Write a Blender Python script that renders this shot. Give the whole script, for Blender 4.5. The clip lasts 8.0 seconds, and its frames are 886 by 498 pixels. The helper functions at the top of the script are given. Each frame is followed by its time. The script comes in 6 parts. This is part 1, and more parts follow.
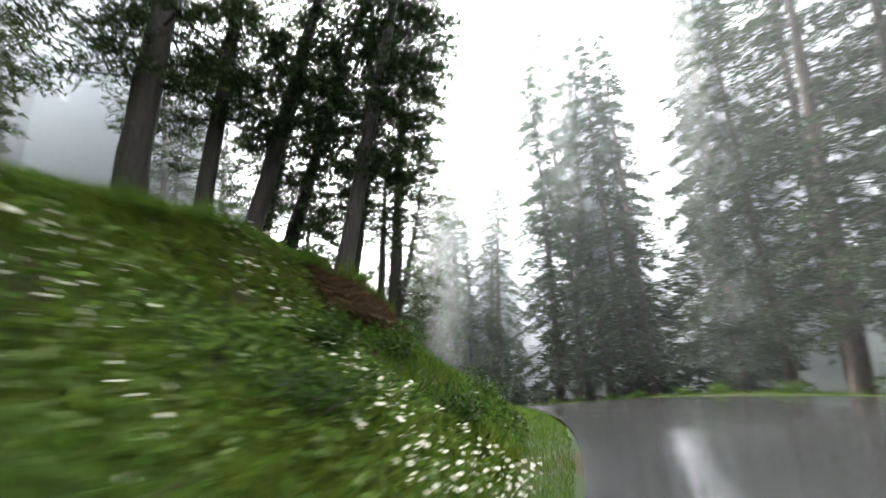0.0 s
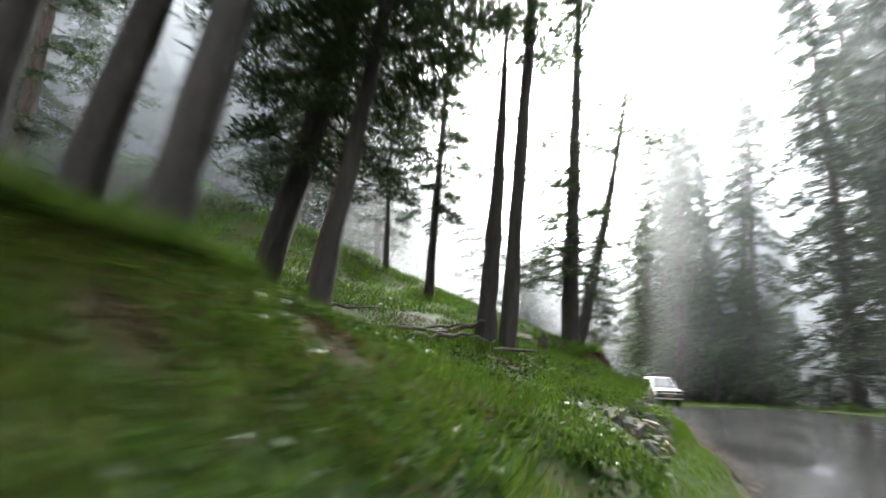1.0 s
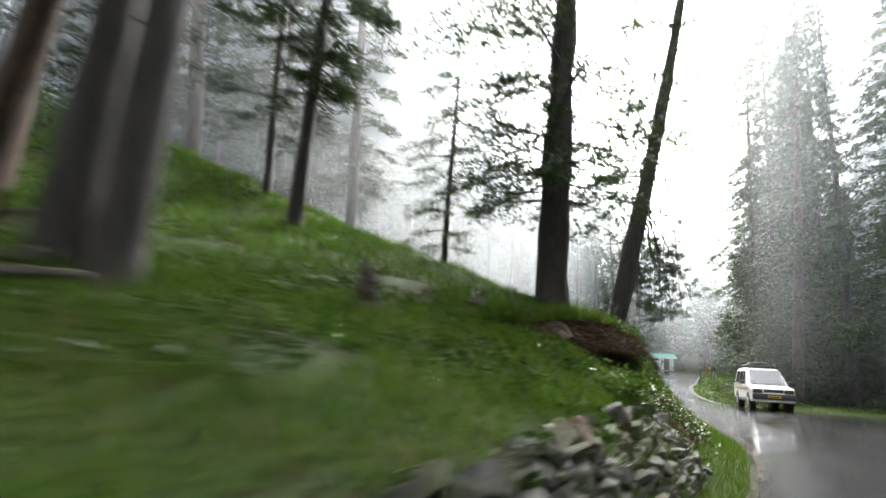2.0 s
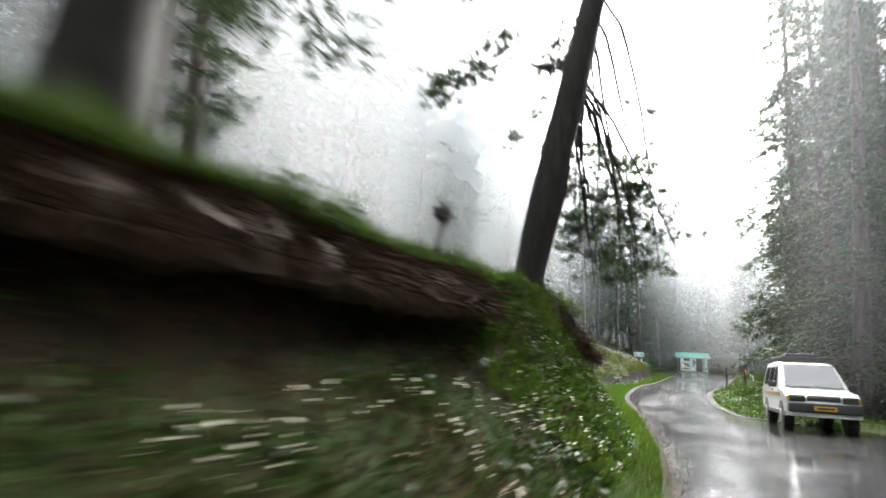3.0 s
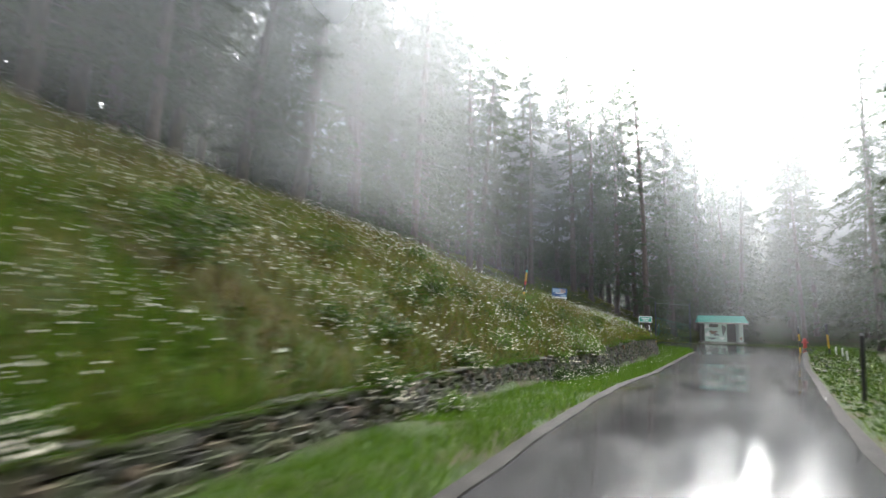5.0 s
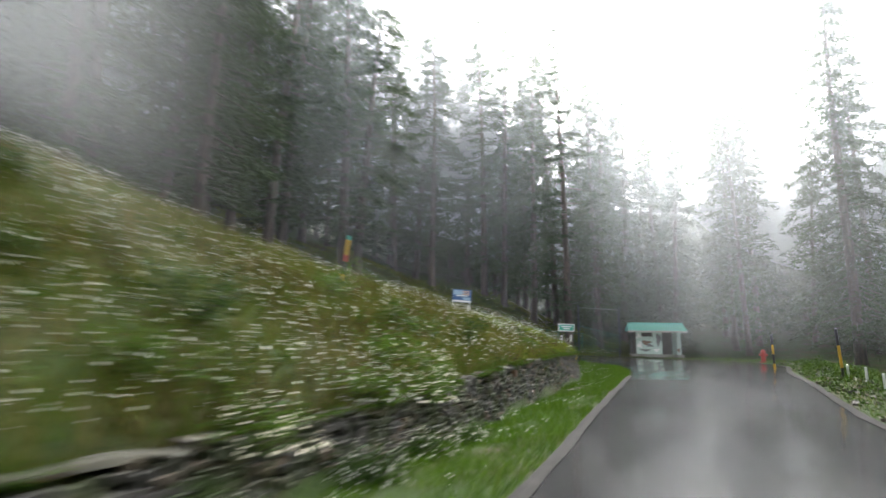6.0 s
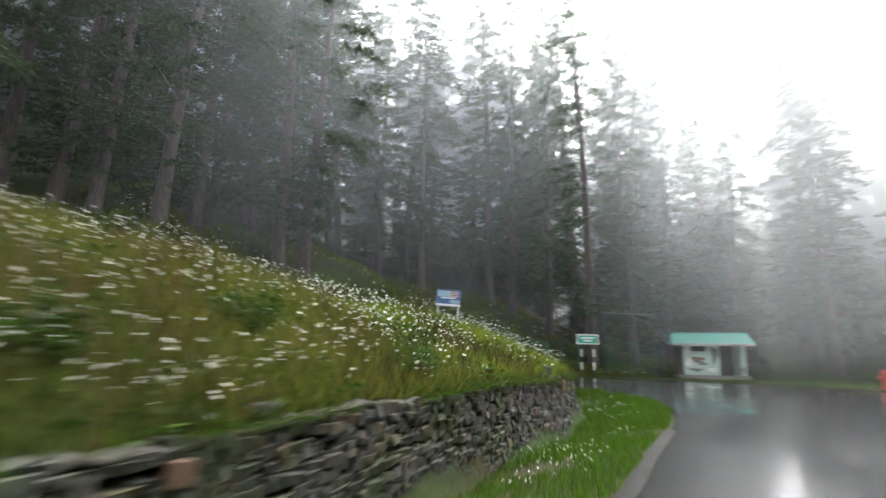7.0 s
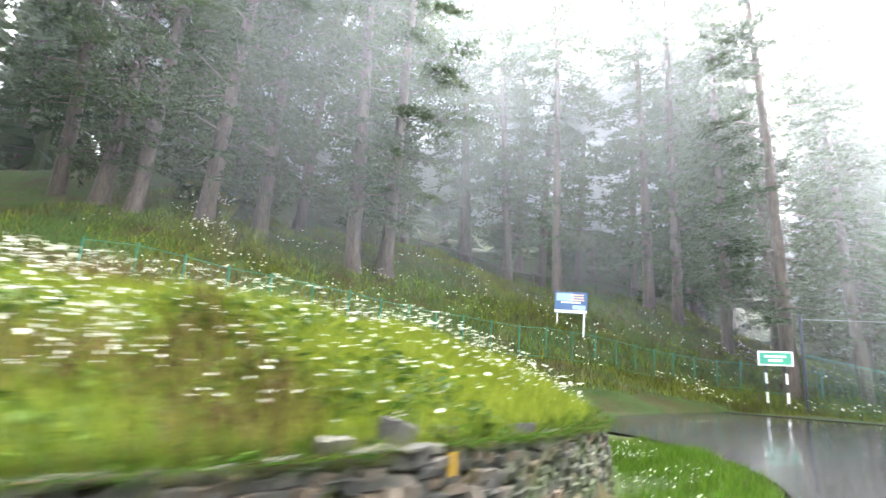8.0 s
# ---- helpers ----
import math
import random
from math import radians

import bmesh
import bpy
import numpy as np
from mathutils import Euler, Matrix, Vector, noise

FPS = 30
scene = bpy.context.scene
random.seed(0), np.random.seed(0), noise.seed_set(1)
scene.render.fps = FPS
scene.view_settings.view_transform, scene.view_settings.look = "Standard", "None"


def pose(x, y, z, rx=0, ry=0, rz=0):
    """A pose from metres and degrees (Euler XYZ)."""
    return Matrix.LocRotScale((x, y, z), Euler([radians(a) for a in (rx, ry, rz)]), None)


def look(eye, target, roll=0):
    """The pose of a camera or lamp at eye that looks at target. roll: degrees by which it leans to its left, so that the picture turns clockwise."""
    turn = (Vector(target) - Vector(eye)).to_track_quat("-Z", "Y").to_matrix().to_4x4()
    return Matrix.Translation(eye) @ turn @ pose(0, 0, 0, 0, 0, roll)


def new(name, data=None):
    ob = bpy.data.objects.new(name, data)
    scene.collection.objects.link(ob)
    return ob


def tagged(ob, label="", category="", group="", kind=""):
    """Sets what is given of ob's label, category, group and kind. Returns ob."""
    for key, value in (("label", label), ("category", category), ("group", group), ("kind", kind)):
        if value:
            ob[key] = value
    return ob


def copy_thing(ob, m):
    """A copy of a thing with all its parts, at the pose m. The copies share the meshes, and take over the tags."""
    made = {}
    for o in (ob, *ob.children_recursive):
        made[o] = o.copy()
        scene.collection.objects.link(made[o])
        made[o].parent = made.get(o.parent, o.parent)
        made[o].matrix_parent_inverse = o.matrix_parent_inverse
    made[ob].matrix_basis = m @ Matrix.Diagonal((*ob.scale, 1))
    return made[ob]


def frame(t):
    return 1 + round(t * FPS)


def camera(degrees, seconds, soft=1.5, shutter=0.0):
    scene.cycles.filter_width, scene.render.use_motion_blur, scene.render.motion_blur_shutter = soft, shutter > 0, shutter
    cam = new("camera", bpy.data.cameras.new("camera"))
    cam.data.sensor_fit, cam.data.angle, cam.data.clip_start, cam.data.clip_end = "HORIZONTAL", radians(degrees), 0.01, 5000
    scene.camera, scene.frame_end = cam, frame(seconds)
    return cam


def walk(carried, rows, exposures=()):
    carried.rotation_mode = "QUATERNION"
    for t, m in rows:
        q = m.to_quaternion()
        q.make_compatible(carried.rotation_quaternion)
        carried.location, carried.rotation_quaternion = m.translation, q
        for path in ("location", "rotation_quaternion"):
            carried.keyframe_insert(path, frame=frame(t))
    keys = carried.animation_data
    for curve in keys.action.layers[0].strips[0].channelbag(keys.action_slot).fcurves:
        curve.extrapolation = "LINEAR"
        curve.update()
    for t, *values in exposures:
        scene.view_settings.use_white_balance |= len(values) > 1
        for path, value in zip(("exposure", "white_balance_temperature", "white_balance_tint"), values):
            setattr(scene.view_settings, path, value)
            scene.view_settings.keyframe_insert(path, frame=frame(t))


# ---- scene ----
# ---- camera ----
cam = camera(76.0, 8.0, shutter=0.5)
PATH = [
    (0, (-9.534, -27.963, -0.928), (-9.000, -26.092, -0.358), -1.8),
    (0.5, (-6.641, -23.986, -0.470), (-6.501, -22.040, 0.075), 1.7),
    (1, (-4.588, -18.552, 0.185), (-4.908, -16.610, 0.647), 2.6),
    (1.5, (-2.663, -13.210, 0.400), (-3.290, -11.337, 0.816), 3.5),
    (1.7, (-1.931, -10.899, 0.498), (-2.580, -9.032, 0.906), 3.3),
    (2.8, (0.548, 0.622, 0.553), (-0.226, 2.421, 0.958), 3.3),
    (3, (0.898, 2.828, 0.514), (0.106, 4.619, 0.92), 3.1),
    (3.5, (0.982, 9.296, 0.565), (0.171, 11.078, 0.972), 2.5),
    (4, (0.693, 15.342, 0.575), (-0.112, 17.134, 0.949), 2.7),
    (4.2, (0.528, 17.726, 0.575), (-0.282, 19.518, 0.94), 2.8),
    (5.3, (-0.156, 30.961, 1.145), (-1.009, 32.744, 1.45), 2.0),
    (5.5, (-0.351, 33.544, 1.219), (-1.168, 35.34, 1.547), 1.6),
    (6, (-0.789, 40.329, 1.353), (-1.413, 42.194, 1.716), 1.4),
    (6.5, (-0.839, 46.206, 1.402), (-1.382, 48.089, 1.802), 1.4),
    (7, (-0.712, 51.599, 1.571), (-1.464, 53.404, 1.991), 1.5),
    (7.5, (-0.264, 56.048, 1.758), (-1.389, 57.644, 2.192), 2.2),
    (8, (0.29, 59.87, 2.025), (-1.05, 61.286, 2.473), 3.3),
]
LIFT = 1.1
EXPOSURES = [(t, e + LIFT) for t, e in ((0, 3.7), (0.5, 3.95), (1.0, 3.7), (1.7, 3.52), (3.0, 3.4), (3.5, 3.4), (4.0, 2.95), (6.0, 2.95), (6.5, 2.95), (7.0, 3.1), (7.5, 4.05), (8.0, 4.72))]
walk(cam, [(t, look(eye, aim, roll)) for t, eye, aim, roll in PATH], EXPOSURES)

# ---- world and sun: bright overcast in mountain mist ----
world = bpy.data.worlds.new("overcast_sky")
scene.world = world
world.use_nodes = True
wn = world.node_tree
wn.nodes.clear()
sky = wn.nodes.new("ShaderNodeTexSky")
sky.sky_type, sky.sun_disc = "NISHITA", False
sky.sun_elevation, sky.sun_rotation = radians(37), radians(0)
sky.air_density, sky.dust_density, sky.altitude = 1.0, 6.0, 2400
pale = wn.nodes.new("ShaderNodeHueSaturation")
pale.inputs["Saturation"].default_value = 0.12
back = wn.nodes.new("ShaderNodeBackground")
back.inputs["Strength"].default_value = 0.085
wout = wn.nodes.new("ShaderNodeOutputWorld")
wn.links.new(sky.outputs[0], pale.inputs["Color"])
wn.links.new(pale.outputs[0], back.inputs["Color"])
wn.links.new(back.outputs[0], wout.inputs["Surface"])

sun_data = bpy.data.lights.new("sun", "SUN")
sun_data.energy, sun_data.angle, sun_data.color = 1.5, radians(45), (1.0, 0.97, 0.93)
sun = new("sun", sun_data)
sun.matrix_world = look((0, 80, 60), (0, 0, 0))


# ---- materials ----
def rgb(c):
    return (c[0], c[1], c[2], 1.0)


class Mat:
    """A small wrapper for building node materials."""

    def __init__(self, name, rough=0.8, metal=0.0, spec=0.5):
        self.m = bpy.data.materials.new(name)
        self.m.use_nodes = True
        self.t = self.m.node_tree
        self.b = self.t.nodes["Principled BSDF"]
        self.b.inputs["Roughness"].default_value = rough
        self.b.inputs["Metallic"].default_value = metal
        self.b.inputs["Specular IOR Level"].default_value = spec
        self.coord = self.t.nodes.new("ShaderNodeTexCoord").outputs["Object"]

    def node(self, kind):
        return self.t.nodes.new(kind)

    def link(self, a, b):
        self.t.links.new(a, b)

    def world_place(self):
        self.coord = self.node("ShaderNodeNewGeometry").outputs["Position"]
        return self

    def noise(self, scale, detail=4.0, rough=0.55, stretch=None):
        n = self.node("ShaderNodeTexNoise")
        n.inputs["Scale"].default_value = scale
        n.inputs["Detail"].default_value = detail
        n.inputs["Roughness"].default_value = rough
        src = self.coord
        if stretch:
            mp = self.node("ShaderNodeMapping")
            mp.inputs["Scale"].default_value = stretch
            self.link(src, mp.inputs["Vector"])
            src = mp.outputs[0]
        self.link(src, n.inputs["Vector"])
        return n.outputs["Fac"]

    def ramp(self, fac, stops):
        r = self.node("ShaderNodeValToRGB")
        e = r.color_ramp.elements
        while len(e) < len(stops):
            e.new(0.5)
        for k, (p, c) in enumerate(stops):
            e[k].position = p
            e[k].color = rgb(c) if not isinstance(c, float) else (c, c, c, 1)
        self.link(fac, r.inputs[0])
        return r.outputs[0]

    def mix(self, fac, a, b, mode="MIX"):
        n = self.node("ShaderNodeMixRGB")
        n.blend_type = mode
        for s, v in ((n.inputs[0], fac), (n.inputs[1], a), (n.inputs[2], b)):
            if isinstance(v, (int, float)):
                s.default_value = v if s == n.inputs[0] else (v, v, v, 1)
            elif isinstance(v, tuple):
                s.default_value = rgb(v)
            else:
                self.link(v, s)
        return n.outputs[0]

    def random(self):
        return self.node("ShaderNodeObjectInfo").outputs["Random"]

    def island(self):
        return self.node("ShaderNodeNewGeometry").outputs["Random Per Island"]

    def color(self, out):
        if isinstance(out, tuple):
            self.b.inputs["Base Color"].default_value = rgb(out)
        else:
            self.link(out, self.b.inputs["Base Color"])
        return self

    def rough(self, out):
        self.link(out, self.b.inputs["Roughness"])
        return self

    def bump(self, height, dist=0.02, strength=0.6):
        n = self.node("ShaderNodeBump")
        n.inputs["Distance"].default_value = dist
        n.inputs["Strength"].default_value = strength
        self.link(height, n.inputs["Height"])
        self.link(n.outputs[0], self.b.inputs["Normal"])
        return self


def plain(name, c, rough=0.6, metal=0.0, vary=0.25, scale=6.0):
    m = Mat(name, rough, metal)
    dark = tuple(v * (1 - vary) for v in c)
    m.color(m.mix(m.noise(scale), dark, c))
    return m.m


def make_ground():
    m = Mat("grassy_earth", 0.9, spec=0.15).world_place()
    grass = m.ramp(m.noise(0.9, 6), [(0.3, (0.0104, 0.0243, 0.0031)), (0.5, (0.0190, 0.0416, 0.0049)), (0.7, (0.0311, 0.0520, 0.0087))])
    fine = m.noise(14, 5)
    grass = m.mix(0.5, grass, m.ramp(fine, [(0.3, (0.0087, 0.0190, 0.0028)), (0.7, (0.0311, 0.0520, 0.0076))]))
    litter = m.ramp(m.noise(0.55, 6, 0.65), [(0.48, 0.0), (0.62, 1.0)])
    grass = m.mix(m.mix(litter, 0.0, 0.7, "MIX"), grass, (0.0393, 0.0222, 0.0111))
    soil = m.ramp(m.noise(3.0, 6), [(0.3, (0.0065, 0.0046, 0.0032)), (0.55, (0.0185, 0.0101, 0.0060)), (0.8, (0.0462, 0.0254, 0.0148))])
    geo = m.node("ShaderNodeNewGeometry")
    sep = m.node("ShaderNodeSeparateXYZ")
    m.link(geo.outputs["Normal"], sep.inputs[0])
    add = m.node("ShaderNodeMath")
    add.operation = "MULTIPLY_ADD"
    m.link(m.noise(1.3, 4), add.inputs[0])
    add.inputs[1].default_value = 0.5
    m.link(sep.outputs["Z"], add.inputs[2])
    half = m.node("ShaderNodeMath")
    half.operation = "MULTIPLY"
    half.inputs[1].default_value = 0.5
    m.link(add.outputs[0], half.inputs[0])
    steep = m.ramp(half.outputs[0], [(0.36, 1.0), (0.44, 0.5), (0.53, 0.0)])
    m.color(m.mix(steep, grass, soil)).bump(m.noise(9, 8, 0.7), 0.08, 0.9)
    return m.m


def make_asphalt():
    m = Mat("wet_asphalt", 0.3, spec=0.25).world_place()
    base = m.ramp(m.noise(60, 3), [(0.35, (0.016, 0.016, 0.017)), (0.65, (0.042, 0.042, 0.043))])
    worn = m.ramp(m.noise(0.33, 3, 0.6), [(0.3, (0.018, 0.018, 0.0185)), (0.7, (0.036, 0.036, 0.035))])
    m.color(m.mix(0.5, base, worn))
    # standing water in shallow ruts along the road, damp grain between
    rut = m.noise(0.9, 4, 0.6, (1.5, 0.42, 1.0))
    wet = m.ramp(rut, [(0.44, 0.0), (0.62, 1.0)])
    damp = m.ramp(m.noise(5, 4, 0.6), [(0.3, 0.11), (0.7, 0.19)])
    m.rough(m.mix(wet, damp, 0.07))
    grain = m.mix(0.4, m.noise(6, 3), m.noise(70, 4, 0.7))
    ripple = m.noise(3.0, 2, 0.5)
    m.bump(m.mix(wet, grain, m.mix(0.06, 0.5, ripple)), 0.004, 0.2)
    return m.m


def make_bark(name, a, b, red):
    m = Mat(name, 0.85)
    n = m.noise(5, 7, 0.65, (2.2, 2.2, 0.45))
    flakes = m.ramp(n, [(0.33, a), (0.5, b), (0.68, red)])
    lichen = m.ramp(m.noise(1.1, 4), [(0.55, 0.0), (0.75, 0.5)])
    m.color(m.mix(lichen, flakes, (0.03, 0.029, 0.024)))
    m.bump(n, 0.05, 1.0)
    return m.m


def make_leaf(name, stops, rough=0.5, trans=0.25, spec=0.08):
    m = Mat(name, rough, spec=spec)
    c = m.ramp(m.island(), stops)
    tint = m.mix(m.random(), (0.75, 0.8, 0.8), (1.15, 1.1, 1.0))
    c = m.mix(1.0, c, tint, "MULTIPLY")
    m.color(c)
    t = m.node("ShaderNodeBsdfTranslucent")
    m.link(c, t.inputs["Color"])
    mixer = m.node("ShaderNodeMixShader")
    mixer.inputs[0].default_value = trans
    m.link(m.b.outputs[0], mixer.inputs[1])
    m.link(t.outputs[0], mixer.inputs[2])
    m.link(mixer.outputs[0], m.t.nodes["Material Output"].inputs["Surface"])
    return m.m


def make_stone():
    m = Mat("slaty_stone", 0.75, spec=0.25)
    tone = m.ramp(m.random(), [(0.0, (0.018, 0.018, 0.019)), (0.35, (0.04, 0.039, 0.037)), (0.65, (0.07, 0.064, 0.055)), (0.85, (0.105, 0.08, 0.055)), (1.0, (0.15, 0.095, 0.055))])
    body = m.mix(0.45, tone, m.ramp(m.noise(9, 6, 0.7), [(0.3, (0.0216, 0.0216, 0.0216)), (0.7, (0.122, 0.115, 0.108))]))
    moss = m.ramp(m.noise(2.5, 5), [(0.58, 0.0), (0.75, 0.6)])
    m.color(m.mix(moss, body, (0.054, 0.0684, 0.0216))).bump(m.noise(22, 6, 0.7), 0.02, 0.8)
    return m.m


def make_rubble():
    m = Mat("slaty_stone_rubble", 0.75, spec=0.25)
    tone = m.ramp(m.island(), [(0.0, (0.018, 0.018, 0.019)), (0.35, (0.04, 0.039, 0.037)), (0.65, (0.07, 0.064, 0.055)), (0.85, (0.105, 0.08, 0.055)), (1.0, (0.15, 0.095, 0.055))])
    body = m.mix(0.45, tone, m.ramp(m.noise(9, 6, 0.7), [(0.3, (0.0216, 0.0216, 0.0216)), (0.7, (0.085, 0.08, 0.074))]))
    moss = m.ramp(m.noise(2.5, 5), [(0.42, 0.0), (0.62, 0.85)])
    m.color(m.mix(moss, body, (0.035, 0.05, 0.014))).bump(m.noise(22, 6, 0.7), 0.02, 0.8)
    return m.m


def make_concrete():
    m = Mat("wet_concrete_edging", 0.8, spec=0.05).world_place()
    m.color(m.ramp(m.noise(2.5, 6, 0.65), [(0.3, (0.0090, 0.0090, 0.0085)), (0.55, (0.0165, 0.0160, 0.0150)), (0.75, (0.0290, 0.0280, 0.0260))]))
    m.bump(m.noise(25, 5), 0.01, 0.6)
    return m.m


def make_mist(name, density):
    m = bpy.data.materials.new(name)
    m.use_nodes = True
    t = m.node_tree
    t.nodes.clear()
    out = t.nodes.new("ShaderNodeOutputMaterial")
    clear = t.nodes.new("ShaderNodeBsdfTransparent")
    soft = t.nodes.new("ShaderNodeBsdfTranslucent")
    soft.inputs["Color"].default_value = (0.9, 0.94, 0.98, 1)
    face = t.nodes.new("ShaderNodeBsdfDiffuse")
    face.inputs["Color"].default_value = (0.9, 0.94, 0.98, 1)
    half = t.nodes.new("ShaderNodeMixShader")
    t.links.new(face.outputs[0], half.inputs[1])
    t.links.new(soft.outputs[0], half.inputs[2])
    half.inputs[0].default_value = 0.65
    mixer = t.nodes.new("ShaderNodeMixShader")
    place = t.nodes.new("ShaderNodeNewGeometry")
    n = t.nodes.new("ShaderNodeTexNoise")
    n.inputs["Scale"].default_value = 0.05
    n.inputs["Detail"].default_value = 3
    t.links.new(place.outputs["Position"], n.inputs["Vector"])
    r = t.nodes.new("ShaderNodeMapRange")
    r.inputs["From Min"].default_value, r.inputs["From Max"].default_value = 0.3, 0.7
    r.inputs["To Min"].default_value, r.inputs["To Max"].default_value = density * 0.8, density * 1.2
    t.links.new(n.outputs["Fac"], r.inputs["Value"])
    split = t.nodes.new("ShaderNodeSeparateXYZ")
    t.links.new(t.nodes.new("ShaderNodeTexCoord").outputs["UV"], split.inputs[0])
    last = r.outputs[0]
    for axis, lo, hi, v0, v1 in (("Y", 0.4, 1.0, 1, 0), ("Y", 0.0, 0.3, 0.4, 1), ("Y", 0.0, 0.05, 0, 1), ("X", 0.0, 0.3, 0, 1), ("X", 0.8, 1.0, 1, 0)):
        thin = t.nodes.new("ShaderNodeMapRange")
        thin.interpolation_type = "SMOOTHSTEP"
        for key, value in (("From Min", lo), ("From Max", hi), ("To Min", v0), ("To Max", v1)):
            thin.inputs[key].default_value = value
        t.links.new(split.outputs[axis], thin.inputs["Value"])
        times = t.nodes.new("ShaderNodeMath")
        times.operation = "MULTIPLY"
        t.links.new(last, times.inputs[0])
        t.links.new(thin.outputs[0], times.inputs[1])
        last = times.outputs[0]
    t.links.new(last, mixer.inputs[0])
    t.links.new(clear.outputs[0], mixer.inputs[1])
    t.links.new(half.outputs[0], mixer.inputs[2])
    t.links.new(mixer.outputs[0], out.inputs["Surface"])
    return m


GROUND, ASPHALT, STONE, RUBBLE, CONCRETE = make_ground(), make_asphalt(), make_stone(), make_rubble(), make_concrete()
BARK = make_bark("pine_bark", (0.0065, 0.0055, 0.005), (0.0155, 0.0125, 0.0105), (0.029, 0.0215, 0.017))
BARK_RED = make_bark("reddish_pine_bark", (0.026, 0.016, 0.012), (0.06, 0.034, 0.023), (0.1, 0.055, 0.036))
NEEDLES = make_leaf("pine_needles", [(0.0, (0.02, 0.033, 0.015)), (0.5, (0.031, 0.049, 0.022)), (1.0, (0.045, 0.065, 0.03))], 0.65, 0.2, 0.05)
# Lighter copy of the pine needles; the paleness of haze is in the colour.
NEEDLES_PALE = make_leaf("lightened_needles", [(0.0, (0.026, 0.041, 0.02)), (0.5, (0.039, 0.058, 0.028)), (1.0, (0.054, 0.076, 0.037))], 0.65, 0.2, 0.05)
BARK_GREY = make_bark("grey_fir_bark", (0.024, 0.018, 0.015), (0.052, 0.038, 0.03), (0.085, 0.056, 0.042))
GRASS = make_leaf("grass_blades", [(0.0, (0.0198, 0.0516, 0.0048)), (0.45, (0.0397, 0.0911, 0.0079)), (0.8, (0.0676, 0.1153, 0.0139)), (1.0, (0.0955, 0.0911, 0.0278))], 0.6, 0.4)
MEADOW = make_leaf("meadow_stems", [(0.0, (0.0338, 0.0549, 0.0084)), (0.4, (0.0719, 0.0845, 0.0169)), (0.75, (0.1096, 0.1016, 0.0253)), (1.0, (0.1267, 0.0805, 0.0296))], 0.6, 0.35)
WEED = make_leaf("weed_leaves", [(0.0, (0.0119, 0.0317, 0.0048)), (0.5, (0.0258, 0.0556, 0.0087)), (1.0, (0.0476, 0.0831, 0.0159))], 0.42, 0.3)
FERN = make_leaf("fern_leaves", [(0.0, (0.0269, 0.0627, 0.0090)), (0.6, (0.0582, 0.1078, 0.0157)), (1.0, (0.0896, 0.1386, 0.0269))], 0.45, 0.35)
KNOLL = make_leaf("knoll_grass_blades", [(0.0, (0.0560, 0.0880, 0.0080)), (0.5, (0.0960, 0.1320, 0.0144)), (1.0, (0.1400, 0.1600, 0.0240))], 0.6, 0.4)
LUSHGRASS = make_leaf("lush_grass_blades", [(0.0, (0.026, 0.064, 0.005)), (0.5, (0.05, 0.105, 0.009)), (1.0, (0.085, 0.14, 0.016))], 0.6, 0.4)
HERB = make_leaf("pale_herb_leaves", [(0.0, (0.06, 0.1, 0.03)), (0.6, (0.11, 0.17, 0.05)), (1.0, (0.17, 0.22, 0.09))], 0.6, 0.4)
PETAL = make_leaf("white_petals", [(0.0, (0.42, 0.41, 0.34)), (1.0, (0.6, 0.59, 0.53))], 0.6, 0.3)
SOD = plain("brown_peaty_sod", (0.06, 0.036, 0.022), 0.95, 0.0, 0.75, 9.0)
LITTER = make_leaf("needle_litter", [(0.0, (0.026, 0.016, 0.009)), (0.5, (0.058, 0.034, 0.018)), (1.0, (0.098, 0.06, 0.03))], 0.8, 0.0)
DEADWOOD = make_bark("wet_dead_wood", (0.016, 0.0128, 0.0104), (0.044, 0.0344, 0.028), (0.08, 0.064, 0.052))


# ---- mesh helpers ----
def mesh_ob(name, verts, faces, material, parent=None, label="", smooth=False, slots=None, index=None):
    me = bpy.data.meshes.new(name)
    me.from_pydata(np.asarray(verts, dtype=float).tolist(), [], faces if isinstance(faces, list) else faces.tolist())
    for mt in (slots or [material]):
        me.materials.append(mt)
    if index is not None:
        me.polygons.foreach_set("material_index", np.asarray(index, dtype=np.int32))
    if smooth:
        me.polygons.foreach_set("use_smooth", np.ones(len(me.polygons), dtype=bool))
    me.update()
    ob = new(name, me)
    if parent is not None:
        ob.parent = parent
    if label:
        ob["label"] = label
    return ob


def part(name, bm, material, parent, label="", smooth=False):
    """Links a bmesh as one mesh object under a thing or a part."""
    me = bpy.data.meshes.new(name)
    if smooth:
        for f in bm.faces:
            f.smooth = True
    bm.to_mesh(me)
    bm.free()
    me.materials.append(material)
    ob = new(name, me)
    if parent is not None:
        ob.parent = parent
    if label:
        ob["label"] = label
    return ob


def thing(name, m, label, category, group="", kind=""):
    ob = new(name)
    ob.empty_display_size = 0.2
    ob.matrix_basis = m
    return tagged(ob, label, category, group, kind)


def box(bm, size, at=(0, 0, 0), turn=None, bevel=0.0):
    m = Matrix.Translation(at) @ (turn or Matrix()) @ Matrix.Diagonal((*size, 1))
    made = bmesh.ops.create_cube(bm, size=1, matrix=m)
    if bevel:
        edges = list({e for v in made["verts"] for e in v.link_edges})
        bmesh.ops.bevel(bm, geom=edges, offset=bevel, segments=2, affect="EDGES", profile=0.6)
    return bm


